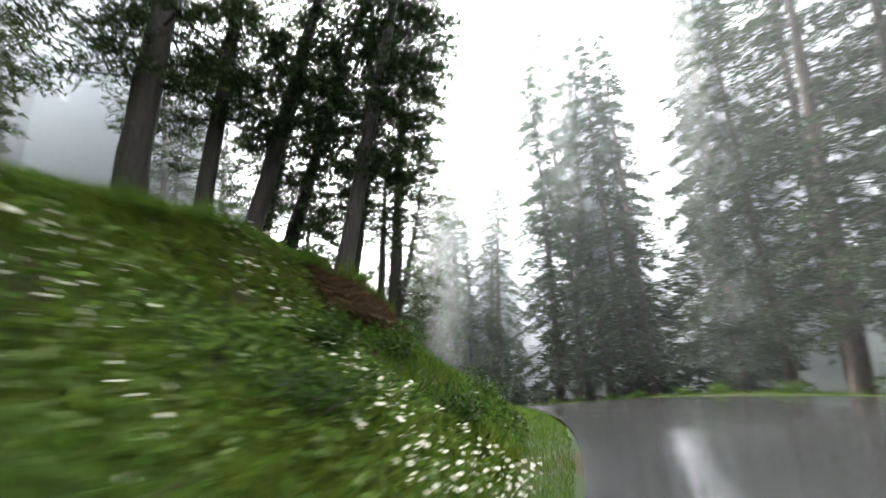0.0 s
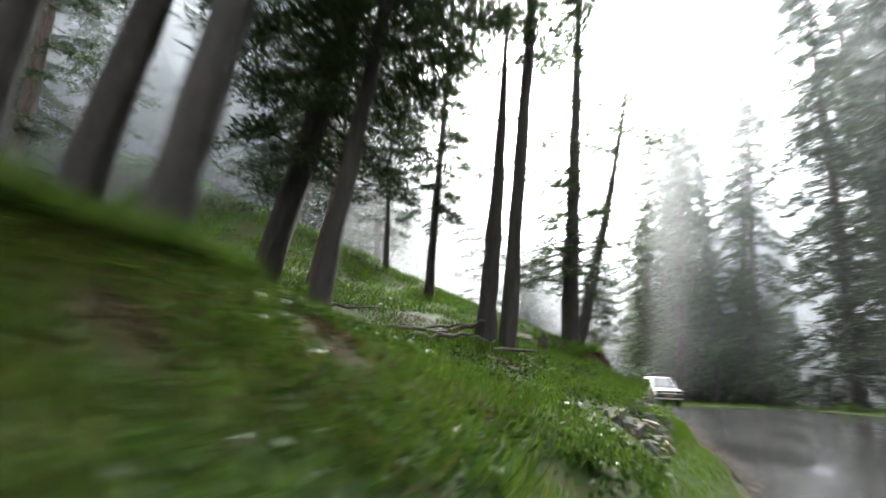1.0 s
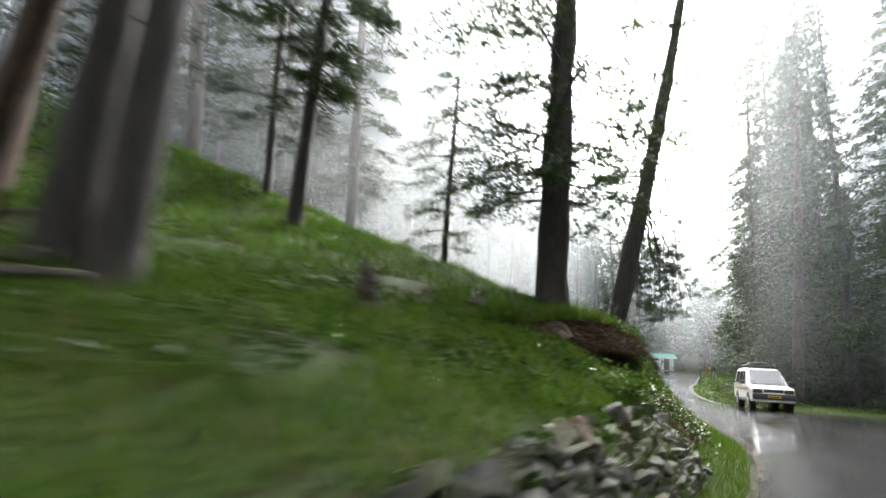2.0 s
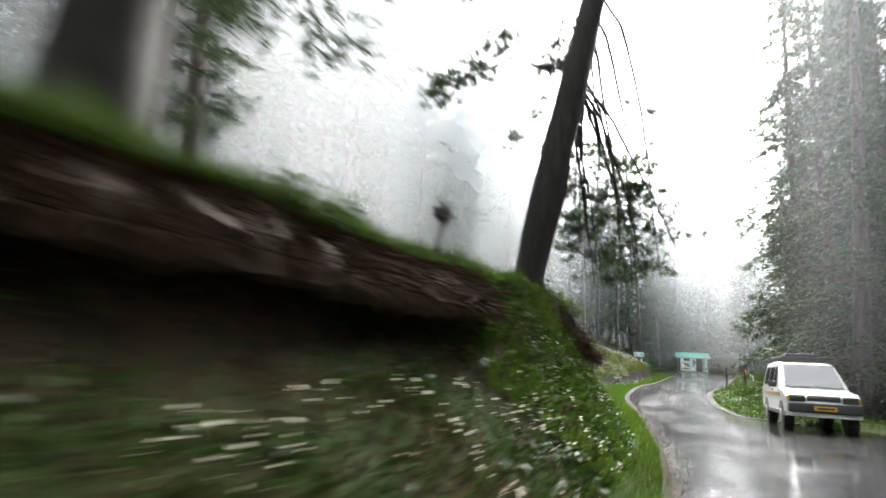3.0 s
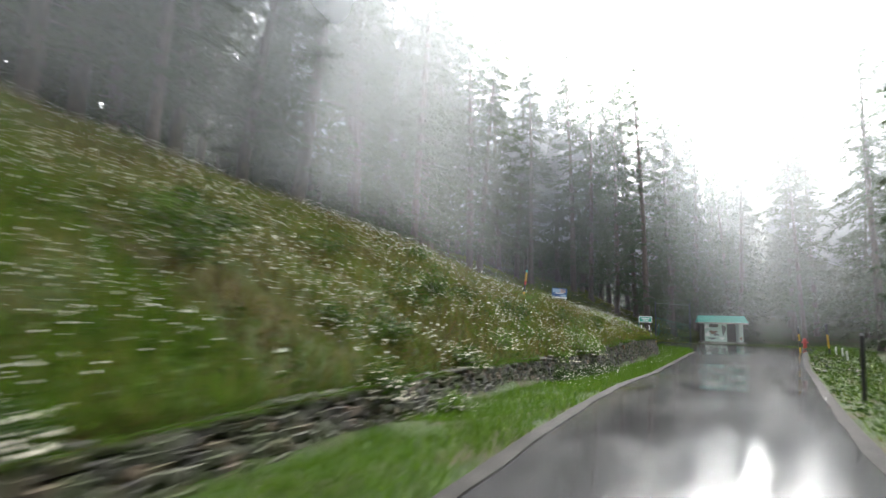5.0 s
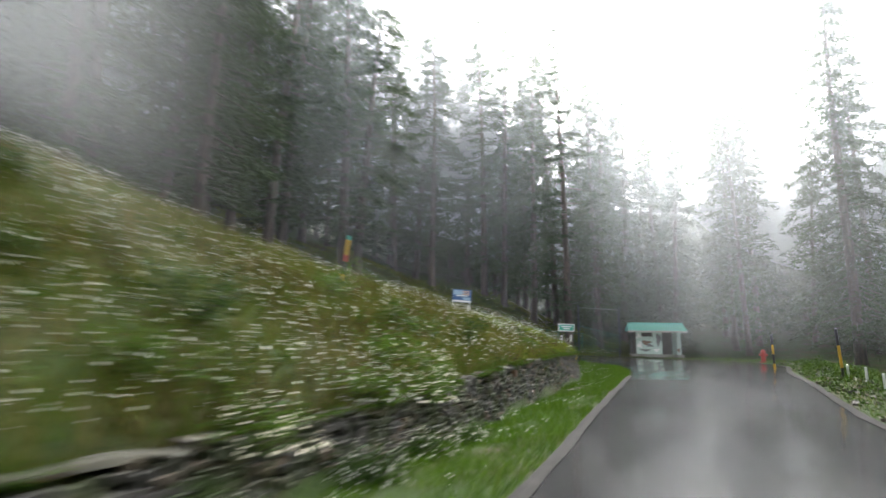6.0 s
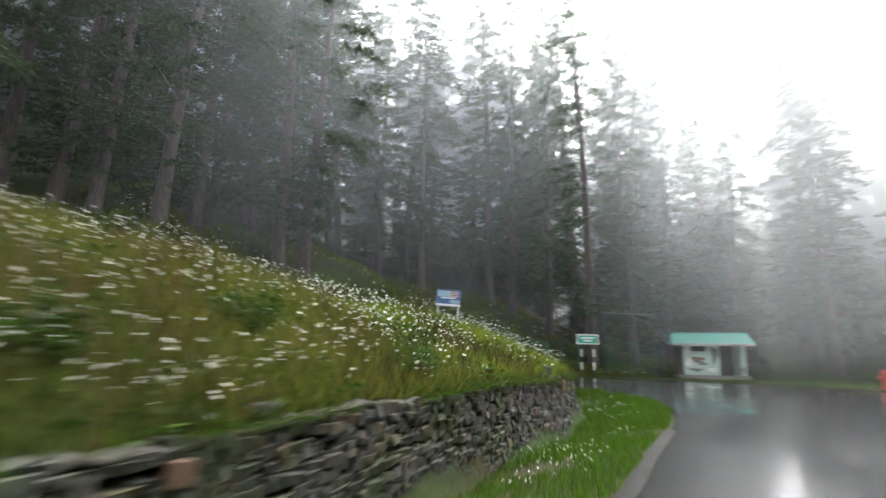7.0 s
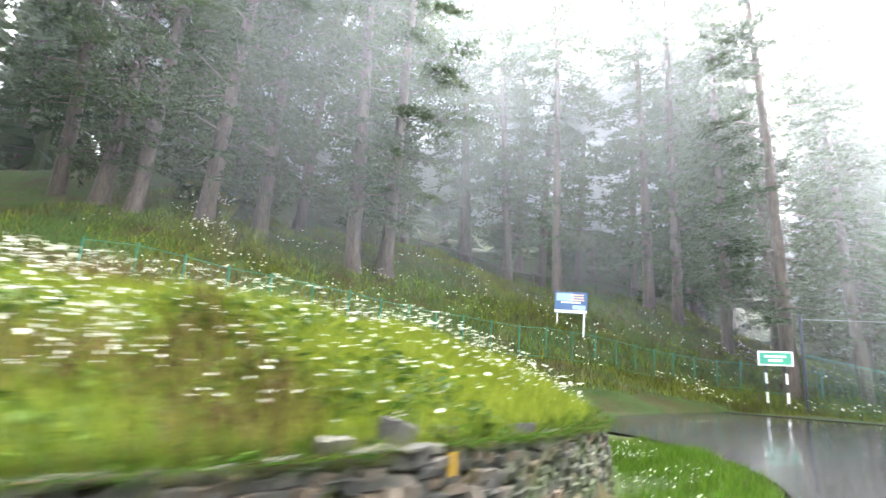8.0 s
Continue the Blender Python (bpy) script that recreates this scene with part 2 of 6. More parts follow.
def rod(bm, a, b, r0, r1=None, sides=10):
    a, b = Vector(a), Vector(b)
    r1 = r0 if r1 is None else r1
    m = Matrix.Translation((a + b) / 2) @ (b - a).to_track_quat("Z", "Y").to_matrix().to_4x4()
    bmesh.ops.create_cone(bm, cap_ends=True, segments=sides, radius1=r0, radius2=r1, depth=(b - a).length, matrix=m)
    return bm


def tube(points, radii, sides):
    """Vertices and faces of a tapered tube along points."""
    points = np.asarray(points, dtype=float)
    n = len(points)
    tang = np.gradient(points, axis=0)
    tang /= np.linalg.norm(tang, axis=1)[:, None] + 1e-9
    ref = np.where(np.abs(tang[:, 2:3]) > 0.9, np.array([[1.0, 0, 0]]), np.array([[0, 0, 1.0]]))
    u = np.cross(tang, ref)
    u /= np.linalg.norm(u, axis=1)[:, None] + 1e-9
    v = np.cross(tang, u)
    a = np.arange(sides) / sides * 2 * math.pi
    r = np.asarray(radii)
    if r.ndim == 1:
        r = np.repeat(r[:, None], sides, 1)
    ring = points[:, None] + r[:, :, None] * (np.cos(a)[None, :, None] * u[:, None] + np.sin(a)[None, :, None] * v[:, None])
    i, j = np.meshgrid(np.arange(n - 1), np.arange(sides), indexing="ij")
    k = (j + 1) % sides
    faces = np.stack([i * sides + j, i * sides + k, (i + 1) * sides + k, (i + 1) * sides + j], -1).reshape(-1, 4)
    return ring.reshape(-1, 3), faces


class Soup:
    """Collects vertices and faces of many small pieces for one mesh."""

    def __init__(self):
        self.v, self.f, self.n = [], [], 0

    def add(self, verts, faces):
        verts = np.asarray(verts, dtype=float)
        self.v.append(verts)
        self.f.extend((np.asarray(faces) + self.n).tolist())
        self.n += len(verts)

    def blades(self, base, way, side):
        """Triangles from base along way, with half width side."""
        k = len(base)
        v = np.stack([base - side, base + side, base + way], 1).reshape(-1, 3)
        self.add(v, np.arange(3 * k).reshape(k, 3))

    def leaves(self, base, way, side):
        """Lozenge leaves."""
        k = len(base)
        v = np.stack([base, base + way * 0.45 + side, base + way, base + way * 0.45 - side], 1).reshape(-1, 3)
        self.add(v, np.arange(4 * k).reshape(k, 4))

    def ob(self, name, material, parent=None, label="", smooth=False):
        return mesh_ob(name, np.concatenate(self.v), self.f, material, parent, label, smooth)


def unit(a):
    return a / (np.linalg.norm(a, axis=-1, keepdims=True) + 1e-9)


# ---- plan of the road: matched points on its inner and outer edge ----
INNER = np.array([(-17.8, -43), (-12.1, -31.31), (-7.24, -23.59), (-4.76, -18.92), (-2.99, -14.32), (-1.92, -9.88), (-0.9, -4.43), (0.06, 0.02), (0.62, 4), (0.7, 8), (0.55, 12), (0.2, 16),
                  (-0.35, 20), (-1, 24), (-1.6, 28), (-1.85, 34), (-1.95, 41), (-1.75, 48), (-1.5, 54), (-1.05, 60), (-0.85, 64), (-1.4, 67.5), (-3, 70), (-5, 71.2), (-7, 71.4)])
OUTER = np.array([(-10.17, -49.46), (-4.09, -39.8), (1.49, -30.11), (5.51, -21.33), (8.04, -12.47), (9.31, -4.53), (10.12, 2.44), (10, 9), (9, 14), (7.4, 18.5), (5.6, 21.8), (3.9, 24),
                  (2.6, 26.3), (1.95, 28.8), (1.65, 32), (1.75, 36), (2.3, 42), (2.95, 48), (3.5, 54), (4.2, 60), (5, 66), (6.3, 73), (5.4, 79.5), (0.5, 83.2), (-6.5, 82)])
ROAD_Z = np.array([-3.04, -2.38, -1.84, -1.3, -0.99, -0.77, -0.82, -0.82, -0.72, -0.76, -0.76, -0.74, -0.68, -0.55, -0.34, -0.1, 0.03, 0.1, 0.3, 0.66, 0.84, 0.98, 1.08, 1.15, 1.25])
OUTER_LIFT = np.array([0, 0, 0.15, 0.25, 0.3, 0.35, 0.4, 0.4, 0.35, 0.25, 0.15, 0.08, 0, 0, 0, 0, 0, 0, 0.03, 0.08, 0.12, 0.16, 0.18, 0.2, 0.2])
# inner bank: distance from the edge and height over the road, three knots and a slope beyond, by station
S1 = np.array([0.8, 0.8, 0.8, 0.8, 0.8, 0.8, 0.62, 0.6, 0.65, 0.6, 0.55, 0.6, 1.5, 1.8, 2.0, 2.3, 2.4, 2.2, 2.0, 2.0, 2.0, 2.0, 1.8, 1.5, 1.2])
Z1 = np.array([0, 0, 0, 0, 0, 0.05, 0.05, 0.05, 0.05, 0.1, 0.1, 0.1, -0.1, -0.15, -0.2, -0.25, -0.3, -0.3, -0.3, -0.38, -0.42, -0.4, -0.3, -0.2, 0])
S2 = np.array([2.4, 2.4, 3.2, 3.1, 2.5, 1.5, 1.05, 1.3, 2.45, 2.2, 1.35, 1.3, 2.2, 2.3, 2.4, 2.6, 2.7, 2.5, 2.25, 2.25, 2.25, 2.3, 2.3, 2.2, 2.0])
Z2 = np.array([1.35, 1.35, 1.95, 1.75, 1.0, 0.6, 0.85, 1.05, 1.1, 1.3, 1.3, 1.1, 0.3, 0.3, 0.32, 0.34, 0.4, 0.55, 0.78, 0.72, 0.64, 0.55, 0.5, 0.5, 0.5])
S3 = np.array([4.5, 4.5, 3.7, 3.5, 4.2, 5, 3.9, 3.5, 2.95, 2.5, 2.1, 2.3, 12, 13, 13, 12, 11, 9.5, 7.2, 5.6, 5, 4.6, 4.2, 4, 4])
Z3 = np.array([2.6, 2.6, 2.95, 2.4, 1.9, 1.3, 1.8, 1.95, 2.2, 2.3, 2.5, 2.5, 5.3, 5.6, 5.9, 5.8, 5.4, 4.6, 2.95, 1.95, 1.75, 1.55, 1.35, 1.2, 1.1])
SL = np.array([0.22, 0.22, 0.22, 0.2, 0.28, 0.28, 0.28, 0.34, 0.42, 0.3, 0.2, 0.25, 0.3, 0.3, 0.3, 0.3, 0.3, 0.3, 0.2, 0.15, 0.14, 0.14, 0.14, 0.14, 0.14])
# foot of the fenced hillside beyond the bend
FOOT = np.array([(-60, 47), (-31, 57), (-18, 63.2), (-14, 68.5), (-13.6, 75), (-11.2, 80.6), (-9.2, 86), (-5, 89.3), (0, 93.5), (7, 101), (14, 140), (20, 300)])
FOOT_Z = np.array([9, 6.8, 4.2, 3.35, 3.2, 2.95, 2.5, 2.2, 1.8, 1.4, 1.2, 1])
FOOT_S = np.array([0.5, 0.5, 0.5, 0.52, 0.55, 0.55, 0.5, 0.36, 0.25, 0.16, 0.1, 0.05])


def dense(points, n=10):
    """A smooth curve through points, with its parameter."""
    p = np.vstack([2 * points[0] - points[1], points, 2 * points[-1] - points[-2]])
    out, par = [], []
    for k in range(len(points) - 1):
        a, b, c, d = p[k:k + 4]
        for t in np.arange(n) / n:
            out.append(0.5 * (2 * b + (c - a) * t + (2 * a - 5 * b + 4 * c - d) * t * t + (3 * b - a - 3 * c + d) * t ** 3))
            par.append(k + t)
    out.append(points[-1])
    par.append(len(points) - 1.0)
    return np.array(out), np.array(par)


EDGE_IN, PAR = dense(INNER)
EDGE_OUT, _ = dense(OUTER)
FOOT_LINE, FOOT_PAR = dense(FOOT)


def near(line, par, x, y):
    """Distance to a line (positive to its left) and the parameter there."""
    q = np.stack([x, y], -1)
    if len(q) <= 8:
        a, d = line[:-1], np.diff(line, axis=0)
        rel = q[:, None] - a[None]
        t = np.clip((rel * d).sum(-1) / ((d * d).sum(-1) + 1e-9), 0, 1)
        gap = rel - t[..., None] * d
        r = np.hypot(gap[..., 0], gap[..., 1])
        k = r.argmin(1)
        i = np.arange(len(q))
        side = np.where(d[k, 0] * rel[i, k, 1] - d[k, 1] * rel[i, k, 0] > 0, 1.0, -1.0)
        return r[i, k] * side, par[k] + t[i, k] * (par[k + 1] - par[k])
    dist, at = np.full(len(q), 1e9), np.zeros(len(q))
    sign = np.ones(len(q))
    for k in range(len(line) - 1):
        a, d = line[k], line[k + 1] - line[k]
        rel = q - a
        t = np.clip(rel @ d / (d @ d + 1e-9), 0, 1)
        gap = rel - t[:, None] * d
        r = np.hypot(gap[:, 0], gap[:, 1])
        closer = r < dist
        dist[closer] = r[closer]
        at[closer] = (par[k] + t * (par[k + 1] - par[k]))[closer]
        sign[closer] = np.where(d[0] * rel[:, 1] - d[1] * rel[:, 0] > 0, 1.0, -1.0)[closer]
    return dist * sign, at


def along(values, u):
    return np.interp(u, np.arange(len(values)), values)


def wobble(x, y, size, seed=0.0):
    return np.array([noise.noise((a / size, b / size, seed)) for a, b in zip(x, y)])


def lie(x, y):
    """Where places lie: left distance, its parameter, right distance, its parameter."""
    dl, ul = near(EDGE_IN, PAR, x, y)
    dr, ur = near(EDGE_OUT, PAR, x, y)
    return dl, ul, -dr, ur


def ground_z(x, y, fine=True):
    x, y = np.atleast_1d(np.asarray(x, float)), np.atleast_1d(np.asarray(y, float))
    dl, ul, dr, ur = lie(x, y)
    zr = along(ROAD_Z, ul)
    s = np.maximum(dl, 0)
    s1, s2, s3 = along(S1, ul), along(S2, ul), along(S3, ul)
    z1, z2, z3, sl = along(Z1, ul), along(Z2, ul), along(Z3, ul), along(SL, ul)
    f = np.where(s < s1, z1 * s / s1, np.where(s < s2, z1 + (z2 - z1) * (s - s1) / (s2 - s1),
                 np.where(s < s3, z2 + (z3 - z2) * (s - s2) / (s3 - s2), z3 + sl * np.minimum(s - s3, 45))))
    left = zr + f
    zo = along(ROAD_Z, ur) + along(OUTER_LIFT, ur)
    e = np.maximum(dr, 0)
    north = np.clip((ur - 19) / 3, 0, 1)
    right = zo + np.where(e < 1.2, 0.05 * e, 0.06) - (1 - north) * 0.13 * np.clip(e - 1.2, 0, 30) + north * (0.02 * np.clip(e - 3, 0, 40) + 0.13 * np.clip(e - 12, 0, 60))
    inside = (dl < 0) & (dr < 0) & ~((x < -6.9) & (y > 60))
    w = np.clip(-dl / (np.abs(dl) + np.abs(dr) + 1e-9), 0, 1)
    road = zr * (1 - w) + zo * w - 0.14
    share = np.clip(0.5 + (np.where(dr < 0, 9, dr) - np.maximum(dl, -9)) / 5, 0, 1)
    share = np.where(dl < 0, 0.0, np.where(dr < 0, 1.0, share * share * (3 - 2 * share)))
    z = np.where(inside, road, left * share + right * (1 - share))
    df, uf = near(FOOT_LINE, FOOT_PAR, x, y)
    sf, bf = along(FOOT_S, uf), along(FOOT_Z, uf)
    hill = bf + np.where(df > 0, sf * np.minimum(df, 9) + 0.72 * sf * np.clip(df - 9, 0, 45), 0.3 * df)
    z = np.where(inside | (y < 40), z, np.maximum(z, hill - 2.0 * np.clip((2 - np.where((x < -6.9) & (y > 60), 9, np.maximum(dl, dr))) / 2, 0, 1)))
    z = z + 0.3 * np.clip(np.hypot(x + 2, y - 35) - 98, 0, 260)
    if fine:
        off = np.clip(np.minimum(np.abs(dl), np.abs(dr)) - 0.4, 0, 1) * (~inside)
        z = z + off * (0.10 * wobble(x, y, 1.7) + 0.05 * wobble(x, y, 0.6, 5.0) + 0.25 * wobble(x, y, 9.0, 9.0) * np.clip(np.abs(dl) / 8, 0, 1))
    return z


def spot(x, y):
    return float(ground_z(x, y)[0])


def steps(marks):
    out = []
    for a, b, d in marks:
        out.extend(np.linspace(a, b, max(2, int(round((b - a) / d)) + 1))[:-1])
    out.append(marks[-1][1])
    return np.array(out)


def build_ground():
    xs = steps([(-900, -200, 100), (-200, -60, 14), (-60, -18, 2.0), (-18, -9, 0.6), (-9, 4, 0.28), (4, 14, 0.7), (14, 60, 3), (60, 200, 14), (200, 900, 100)])
    ys = steps([(-900, -200, 100), (-200, -60, 14), (-60, -36, 1.5), (-36, 92, 0.42), (92, 140, 2.5), (140, 300, 20), (300, 1000, 100)])
    gx, gy = np.meshgrid(xs, ys)
    x, y = gx.ravel(), gy.ravel()
    z = ground_z(x, y)
    i, j = np.meshgrid(np.arange(len(ys) - 1), np.arange(len(xs) - 1), indexing="ij")
    n = len(xs)
    a = i * n + j
    faces = np.stack([a, a + 1, a + n + 1, a + n], -1).reshape(-1, 4)
    ob = mesh_ob("ground", np.stack([x, y, z], -1), faces, GROUND, smooth=True)
    tagged(ob, "grassy hillside and road banks with bare brown soil", "ground", kind="structure")


def build_road():
    across = np.linspace(0, 1, 15)
    p, par = dense(INNER, 16)
    q, _ = dense(OUTER, 16)
    zr, lift = along(ROAD_Z, par), along(OUTER_LIFT, par)
    xy = p[:, None] * (1 - across)[None, :, None] + q[:, None] * across[None, :, None]
    z = zr[:, None] + lift[:, None] * across[None] + 0.05 * np.sin(across * math.pi)[None]
    v = np.concatenate([xy, z[..., None]], -1).reshape(-1, 3)
    n, k = len(p), len(across)
    i, j = np.meshgrid(np.arange(n - 1), np.arange(k - 1), indexing="ij")
    a = i * k + j
    faces = np.stack([a, a + 1, a + k + 1, a + k], -1).reshape(-1, 4)
    ob = mesh_ob("road", v, faces, ASPHALT, smooth=True)
    tagged(ob, "wet dark asphalt mountain road with shallow puddles", "road", kind="structure")

    def edging(name, line, other, z, first, last, width, label):
        pick = (par >= first) & (par <= last)
        a = line[pick]
        way = unit(other[pick] - a)
        d = np.gradient(a, axis=0)
        side = unit(np.stack([-d[:, 1], d[:, 0]], -1))
        side *= np.sign((side * way).sum(1))[:, None]
        zz = z[pick]
        wid = width * (1 + 0.35 * wobble(a[:, 0], a[:, 1], 1.3, 3.0))
        rows = []
        for k, (off, up) in enumerate(((-0.10, -0.12), (-0.08, 0.012), (0.0, 0.02), (1.0, 0.016), (1.02, -0.05))):
            o = off if k < 3 else off * wid
            o = np.broadcast_to(np.asarray(o, float), (len(a),))
            rows.append(np.concatenate([a + side * o[:, None], (zz + up)[:, None]], 1))
        v = np.stack(rows, 1).reshape(-1, 3)
        i, j = np.meshgrid(np.arange(len(a) - 1), np.arange(4), indexing="ij")
        b = i * 5 + j
        f = np.stack([b, b + 1, b + 6, b + 5], -1).reshape(-1, 4)
        tagged(mesh_ob(name, v, f, CONCRETE, smooth=False), label, "road edging", kind="structure")

    edging("road_edging_inner", p, q, zr, 12.2, 19.4, 0.1, "pale worn concrete strip along the road edge")
    edging("road_edging_outer", q, p, zr + lift, 11, 24, 0.12, "pale worn concrete strip along the road edge")


build_ground()
build_road()


# ---- trees ----
def crown_profile(kind, f):
    """Limb length over the crown's height, f from 0 at its foot to 1 at the tip."""
    if kind == "fir":
        return (0.55 + 0.45 * min(1, f * 6)) * (1 - f) ** 0.75 + 0.06
    if kind == "column":
        return (0.7 + 0.3 * math.sin(f * 9)) * (1 - f ** 3) + 0.1
    return (0.45 + 0.55 * math.sin(min(1.0, f * 1.6) * math.pi * 0.5)) * (1 - f ** 2.2) + 0.1


def tree_parts(parent, seed, height, girth, foot, reach, kind="pine", limbs=70, tufts=9, needles=9, blade=(0.44, 0.032),
               lean=(0.0, 0.0), bow=0.0, bark=None, leaf=None, droop=0.35, clump=0.09, stubs=6, low=0.9, flat=0.5, bare=0.2, fan=0.42, sag=0.12):
    """Trunk with limbs, and a crown of needle tufts, under parent."""
    rng = np.random.default_rng(seed)
    k = 16
    f = np.linspace(0, 1, k)
    spine = np.zeros((k, 3))
    wav = 0.012 * height
    spine[:, 0] = lean[0] * height * (f - bow * f * (1 - f)) + wav * np.sin(f * 5 + seed) * f * 0.5
    spine[:, 1] = lean[1] * height * (f - bow * f * (1 - f)) + wav * np.cos(f * 4 + seed * 2) * f * 0.5
    spine[:, 2] = -0.5 + (height + 0.5) * f
    sides = 12
    dense_f = np.concatenate([np.array([0, 0.012, 0.03, 0.06]), np.linspace(0.1, 1, 20)])
    sp = np.stack([np.interp(dense_f, f, spine[:, c]) for c in range(3)], -1)
    rr = np.interp(dense_f, f, girth * 0.5 * (1 - f) ** 0.8 + 0.012) * (1 + 0.75 * np.exp(-dense_f * height / 0.35))
    rr = rr[:, None] * (1 + 0.09 * rng.normal(size=(len(sp), sides)))
    rr[:2] *= 1 + 0.25 * np.sin(np.arange(sides) * 3 + seed)[None]
    wood = Soup()
    wood.add(*tube(sp, rr, sides))
    tp, td, tl = [], [], []
    z0 = foot / height
    for n in range(limbs + stubs):
        if n < limbs:
            q = (n + rng.random()) / limbs
            h = z0 + (1 - z0) * (q ** low) * 0.985
            size = reach * crown_profile(kind, (h - z0) / (1 - z0)) * rng.uniform(0.65, 1.15)
            if rng.random() < 0.1:
                size *= 0.4
        else:
            h = rng.uniform(0.08, max(0.1, z0))
            size = rng.uniform(0.3, 0.9)
        az = n * 2.4 + rng.normal() * 0.5
        out = np.array([math.cos(az), math.sin(az), 0])
        start = np.array([np.interp(h, f, spine[:, c]) for c in range(3)])
        rise = rng.uniform(-0.1, 0.35) if kind != "fir" else rng.uniform(-0.25, 0.1)
        t = np.linspace(0, 1, 4)
        line = start + out * (t * size)[:, None] + np.array([0, 0, 1]) * (size * (rise * t - droop * t * t))[:, None]
        line[1:] += rng.normal(size=(3, 3)) * 0.05 * size
        r0 = min(0.05, 0.016 * size + 0.008) if n < limbs else 0.02
        wood.add(*tube(line[[0, 2, 3]], np.array([r0, r0 * 0.5, 0.004]), 3))
        if n >= limbs:
            continue
        m = max(4, int(tufts * size / reach * rng.uniform(0.8, 1.25)) + 2)
        tt = bare + (1.02 - bare) * (np.arange(m) + rng.random(m)) / m
        pos = np.stack([np.interp(tt, t, line[:, c]) for c in range(3)], -1)
        across = np.array([-out[1], out[0], 0.0]) * np.where(np.arange(m) % 2, 1.0, -1.0)[:, None]
        way = unit(out[None] * rng.uniform(0.35, 0.9, (m, 1)) + across * rng.uniform(0.5, 1.0, (m, 1)) + np.array([0, 0, 1.0]) * rng.normal(-sag, 0.16, (m, 1)))
        reach_of = (fan * size * (1.08 - 0.75 * tt) + 0.16) * rng.uniform(0.6, 1.2, m)
        tp.append(pos)
        td.append(way)
        tl.append(reach_of)
    top = np.array([np.interp(1.0, f, spine[:, c]) for c in range(3)])
    tp.append(np.repeat(top[None] - np.array([[0, 0, 0.3]]), 3, 0))
    td.append(unit(np.array([[0, 0, 1.0], [0.3, 0.1, 1.0], [-0.2, 0.2, 1.0]])))
    tl.append(np.full(3, 0.4))
    # twigs clothed with needle sprays that lie along them, flat like a bough
    P, D, L = np.concatenate(tp), np.concatenate(td), np.concatenate(tl)
    kk = len(P) * needles
    P, D, L = np.repeat(P, needles, 0), np.repeat(D, needles, 0), np.repeat(L, needles)[:, None]
    step = rng.uniform(0.0, 1.0, (kk, 1))
    P = P + D * L * step - np.array([0, 0, 1.0]) * (0.22 * L * step ** 2) + rng.normal(size=(kk, 3)) * np.array([1, 1, flat]) * clump
    W = unit(D + rng.normal(size=(kk, 3)) * np.array([0.75, 0.75, 0.34]))
    side = unit(np.cross(W, np.array([0, 0, 1.0]) + 0.55 * rng.normal(size=(kk, 3)))) * blade[1] * rng.uniform(0.6, 1.3, (kk, 1))
    crown = Soup()
    crown.blades(P, W * blade[0] * rng.uniform(0.55, 1.25, (kk, 1)), side)
    wood.ob("trunk", bark or BARK, parent, smooth=True)
    crown.ob("crown", leaf or NEEDLES, parent)


def place(ob, x, y, turn=0.0, size=1.0, sink=0.0, tilt=(0.0, 0.0)):
    """A copy of a tree rooted in the ground at x, y."""
    m = pose(x, y, spot(x, y) - sink, tilt[0], tilt[1], turn)
    made = copy_thing(ob, m)
    made.scale = (size, size, size)
    return made


TREE_LABELS = {
    "pine": "tall wet pine with bare dark lower trunk",
    "fir": "tall dark fir with drooping branches in mist",
    "young": "slender young pine with sparse tufted branches",
    "column": "tall trunk wrapped in dense dark climbing foliage",
}


def prototype(name, m, label, group, **kw):
    ob = thing(name, m, label, "tree", group)
    tree_parts(ob, **kw)
    return ob


# the trees that stand by the road, each of its own shape
LUSH = dict(limbs=90, tufts=20, needles=18, blade=(0.24, 0.028), low=1.3, bare=0.25)
AIRY = dict(limbs=62, tufts=17, needles=20, blade=(0.24, 0.026), low=1.15, bare=0.35, fan=0.36)
SMALL = dict(limbs=40, tufts=12, needles=16, blade=(0.17, 0.018), clump=0.06, low=1.0, bare=0.3, fan=0.36)


def own_tree(x, y, label, name="pine_tree", turn=0.0, sink=0.05, habit=LUSH, **kw):
    ob = thing(name, pose(x, y, spot(x, y) - sink, 0, 0, turn), label, "tree", "roadside trees")
    tree_parts(ob, **{**habit, **kw})
    return ob


own_tree(-3.13, 5.34, "thick leaning pine trunk rooted on the earth bank", seed=11, height=21, girth=0.74, foot=3.0, reach=4.6, limbs=100, tufts=20, low=1.5, droop=0.3, lean=(0.03, 0.02))
own_tree(-5.80, -4.24, "dead straight pine trunk with a broken top", "broken_pine", seed=12, height=9.3, girth=0.5, foot=8.0, reach=0.5, limbs=3, tufts=1, needles=3, lean=(0.05, 0.0), stubs=12)
own_tree(-5.24, -4.17, "slim pine leaning from a shared root plate", seed=13, height=20, girth=0.4, foot=8.5, reach=2.6, habit=AIRY, lean=(0.07, 0.02), bow=0.5)
own_tree(-11.46, -1.70, "reddish leaning pine on the grassy slope", seed=14, height=19, girth=0.62, foot=3.6, reach=3.8, habit=AIRY, lean=(0.17, 0.0), bark=BARK_RED)
own_tree(-10.41, -7.67, "dark leaning pine on the grassy slope", seed=15, height=19, girth=0.62, foot=3.2, reach=3.4, lean=(0.24, 0.02))
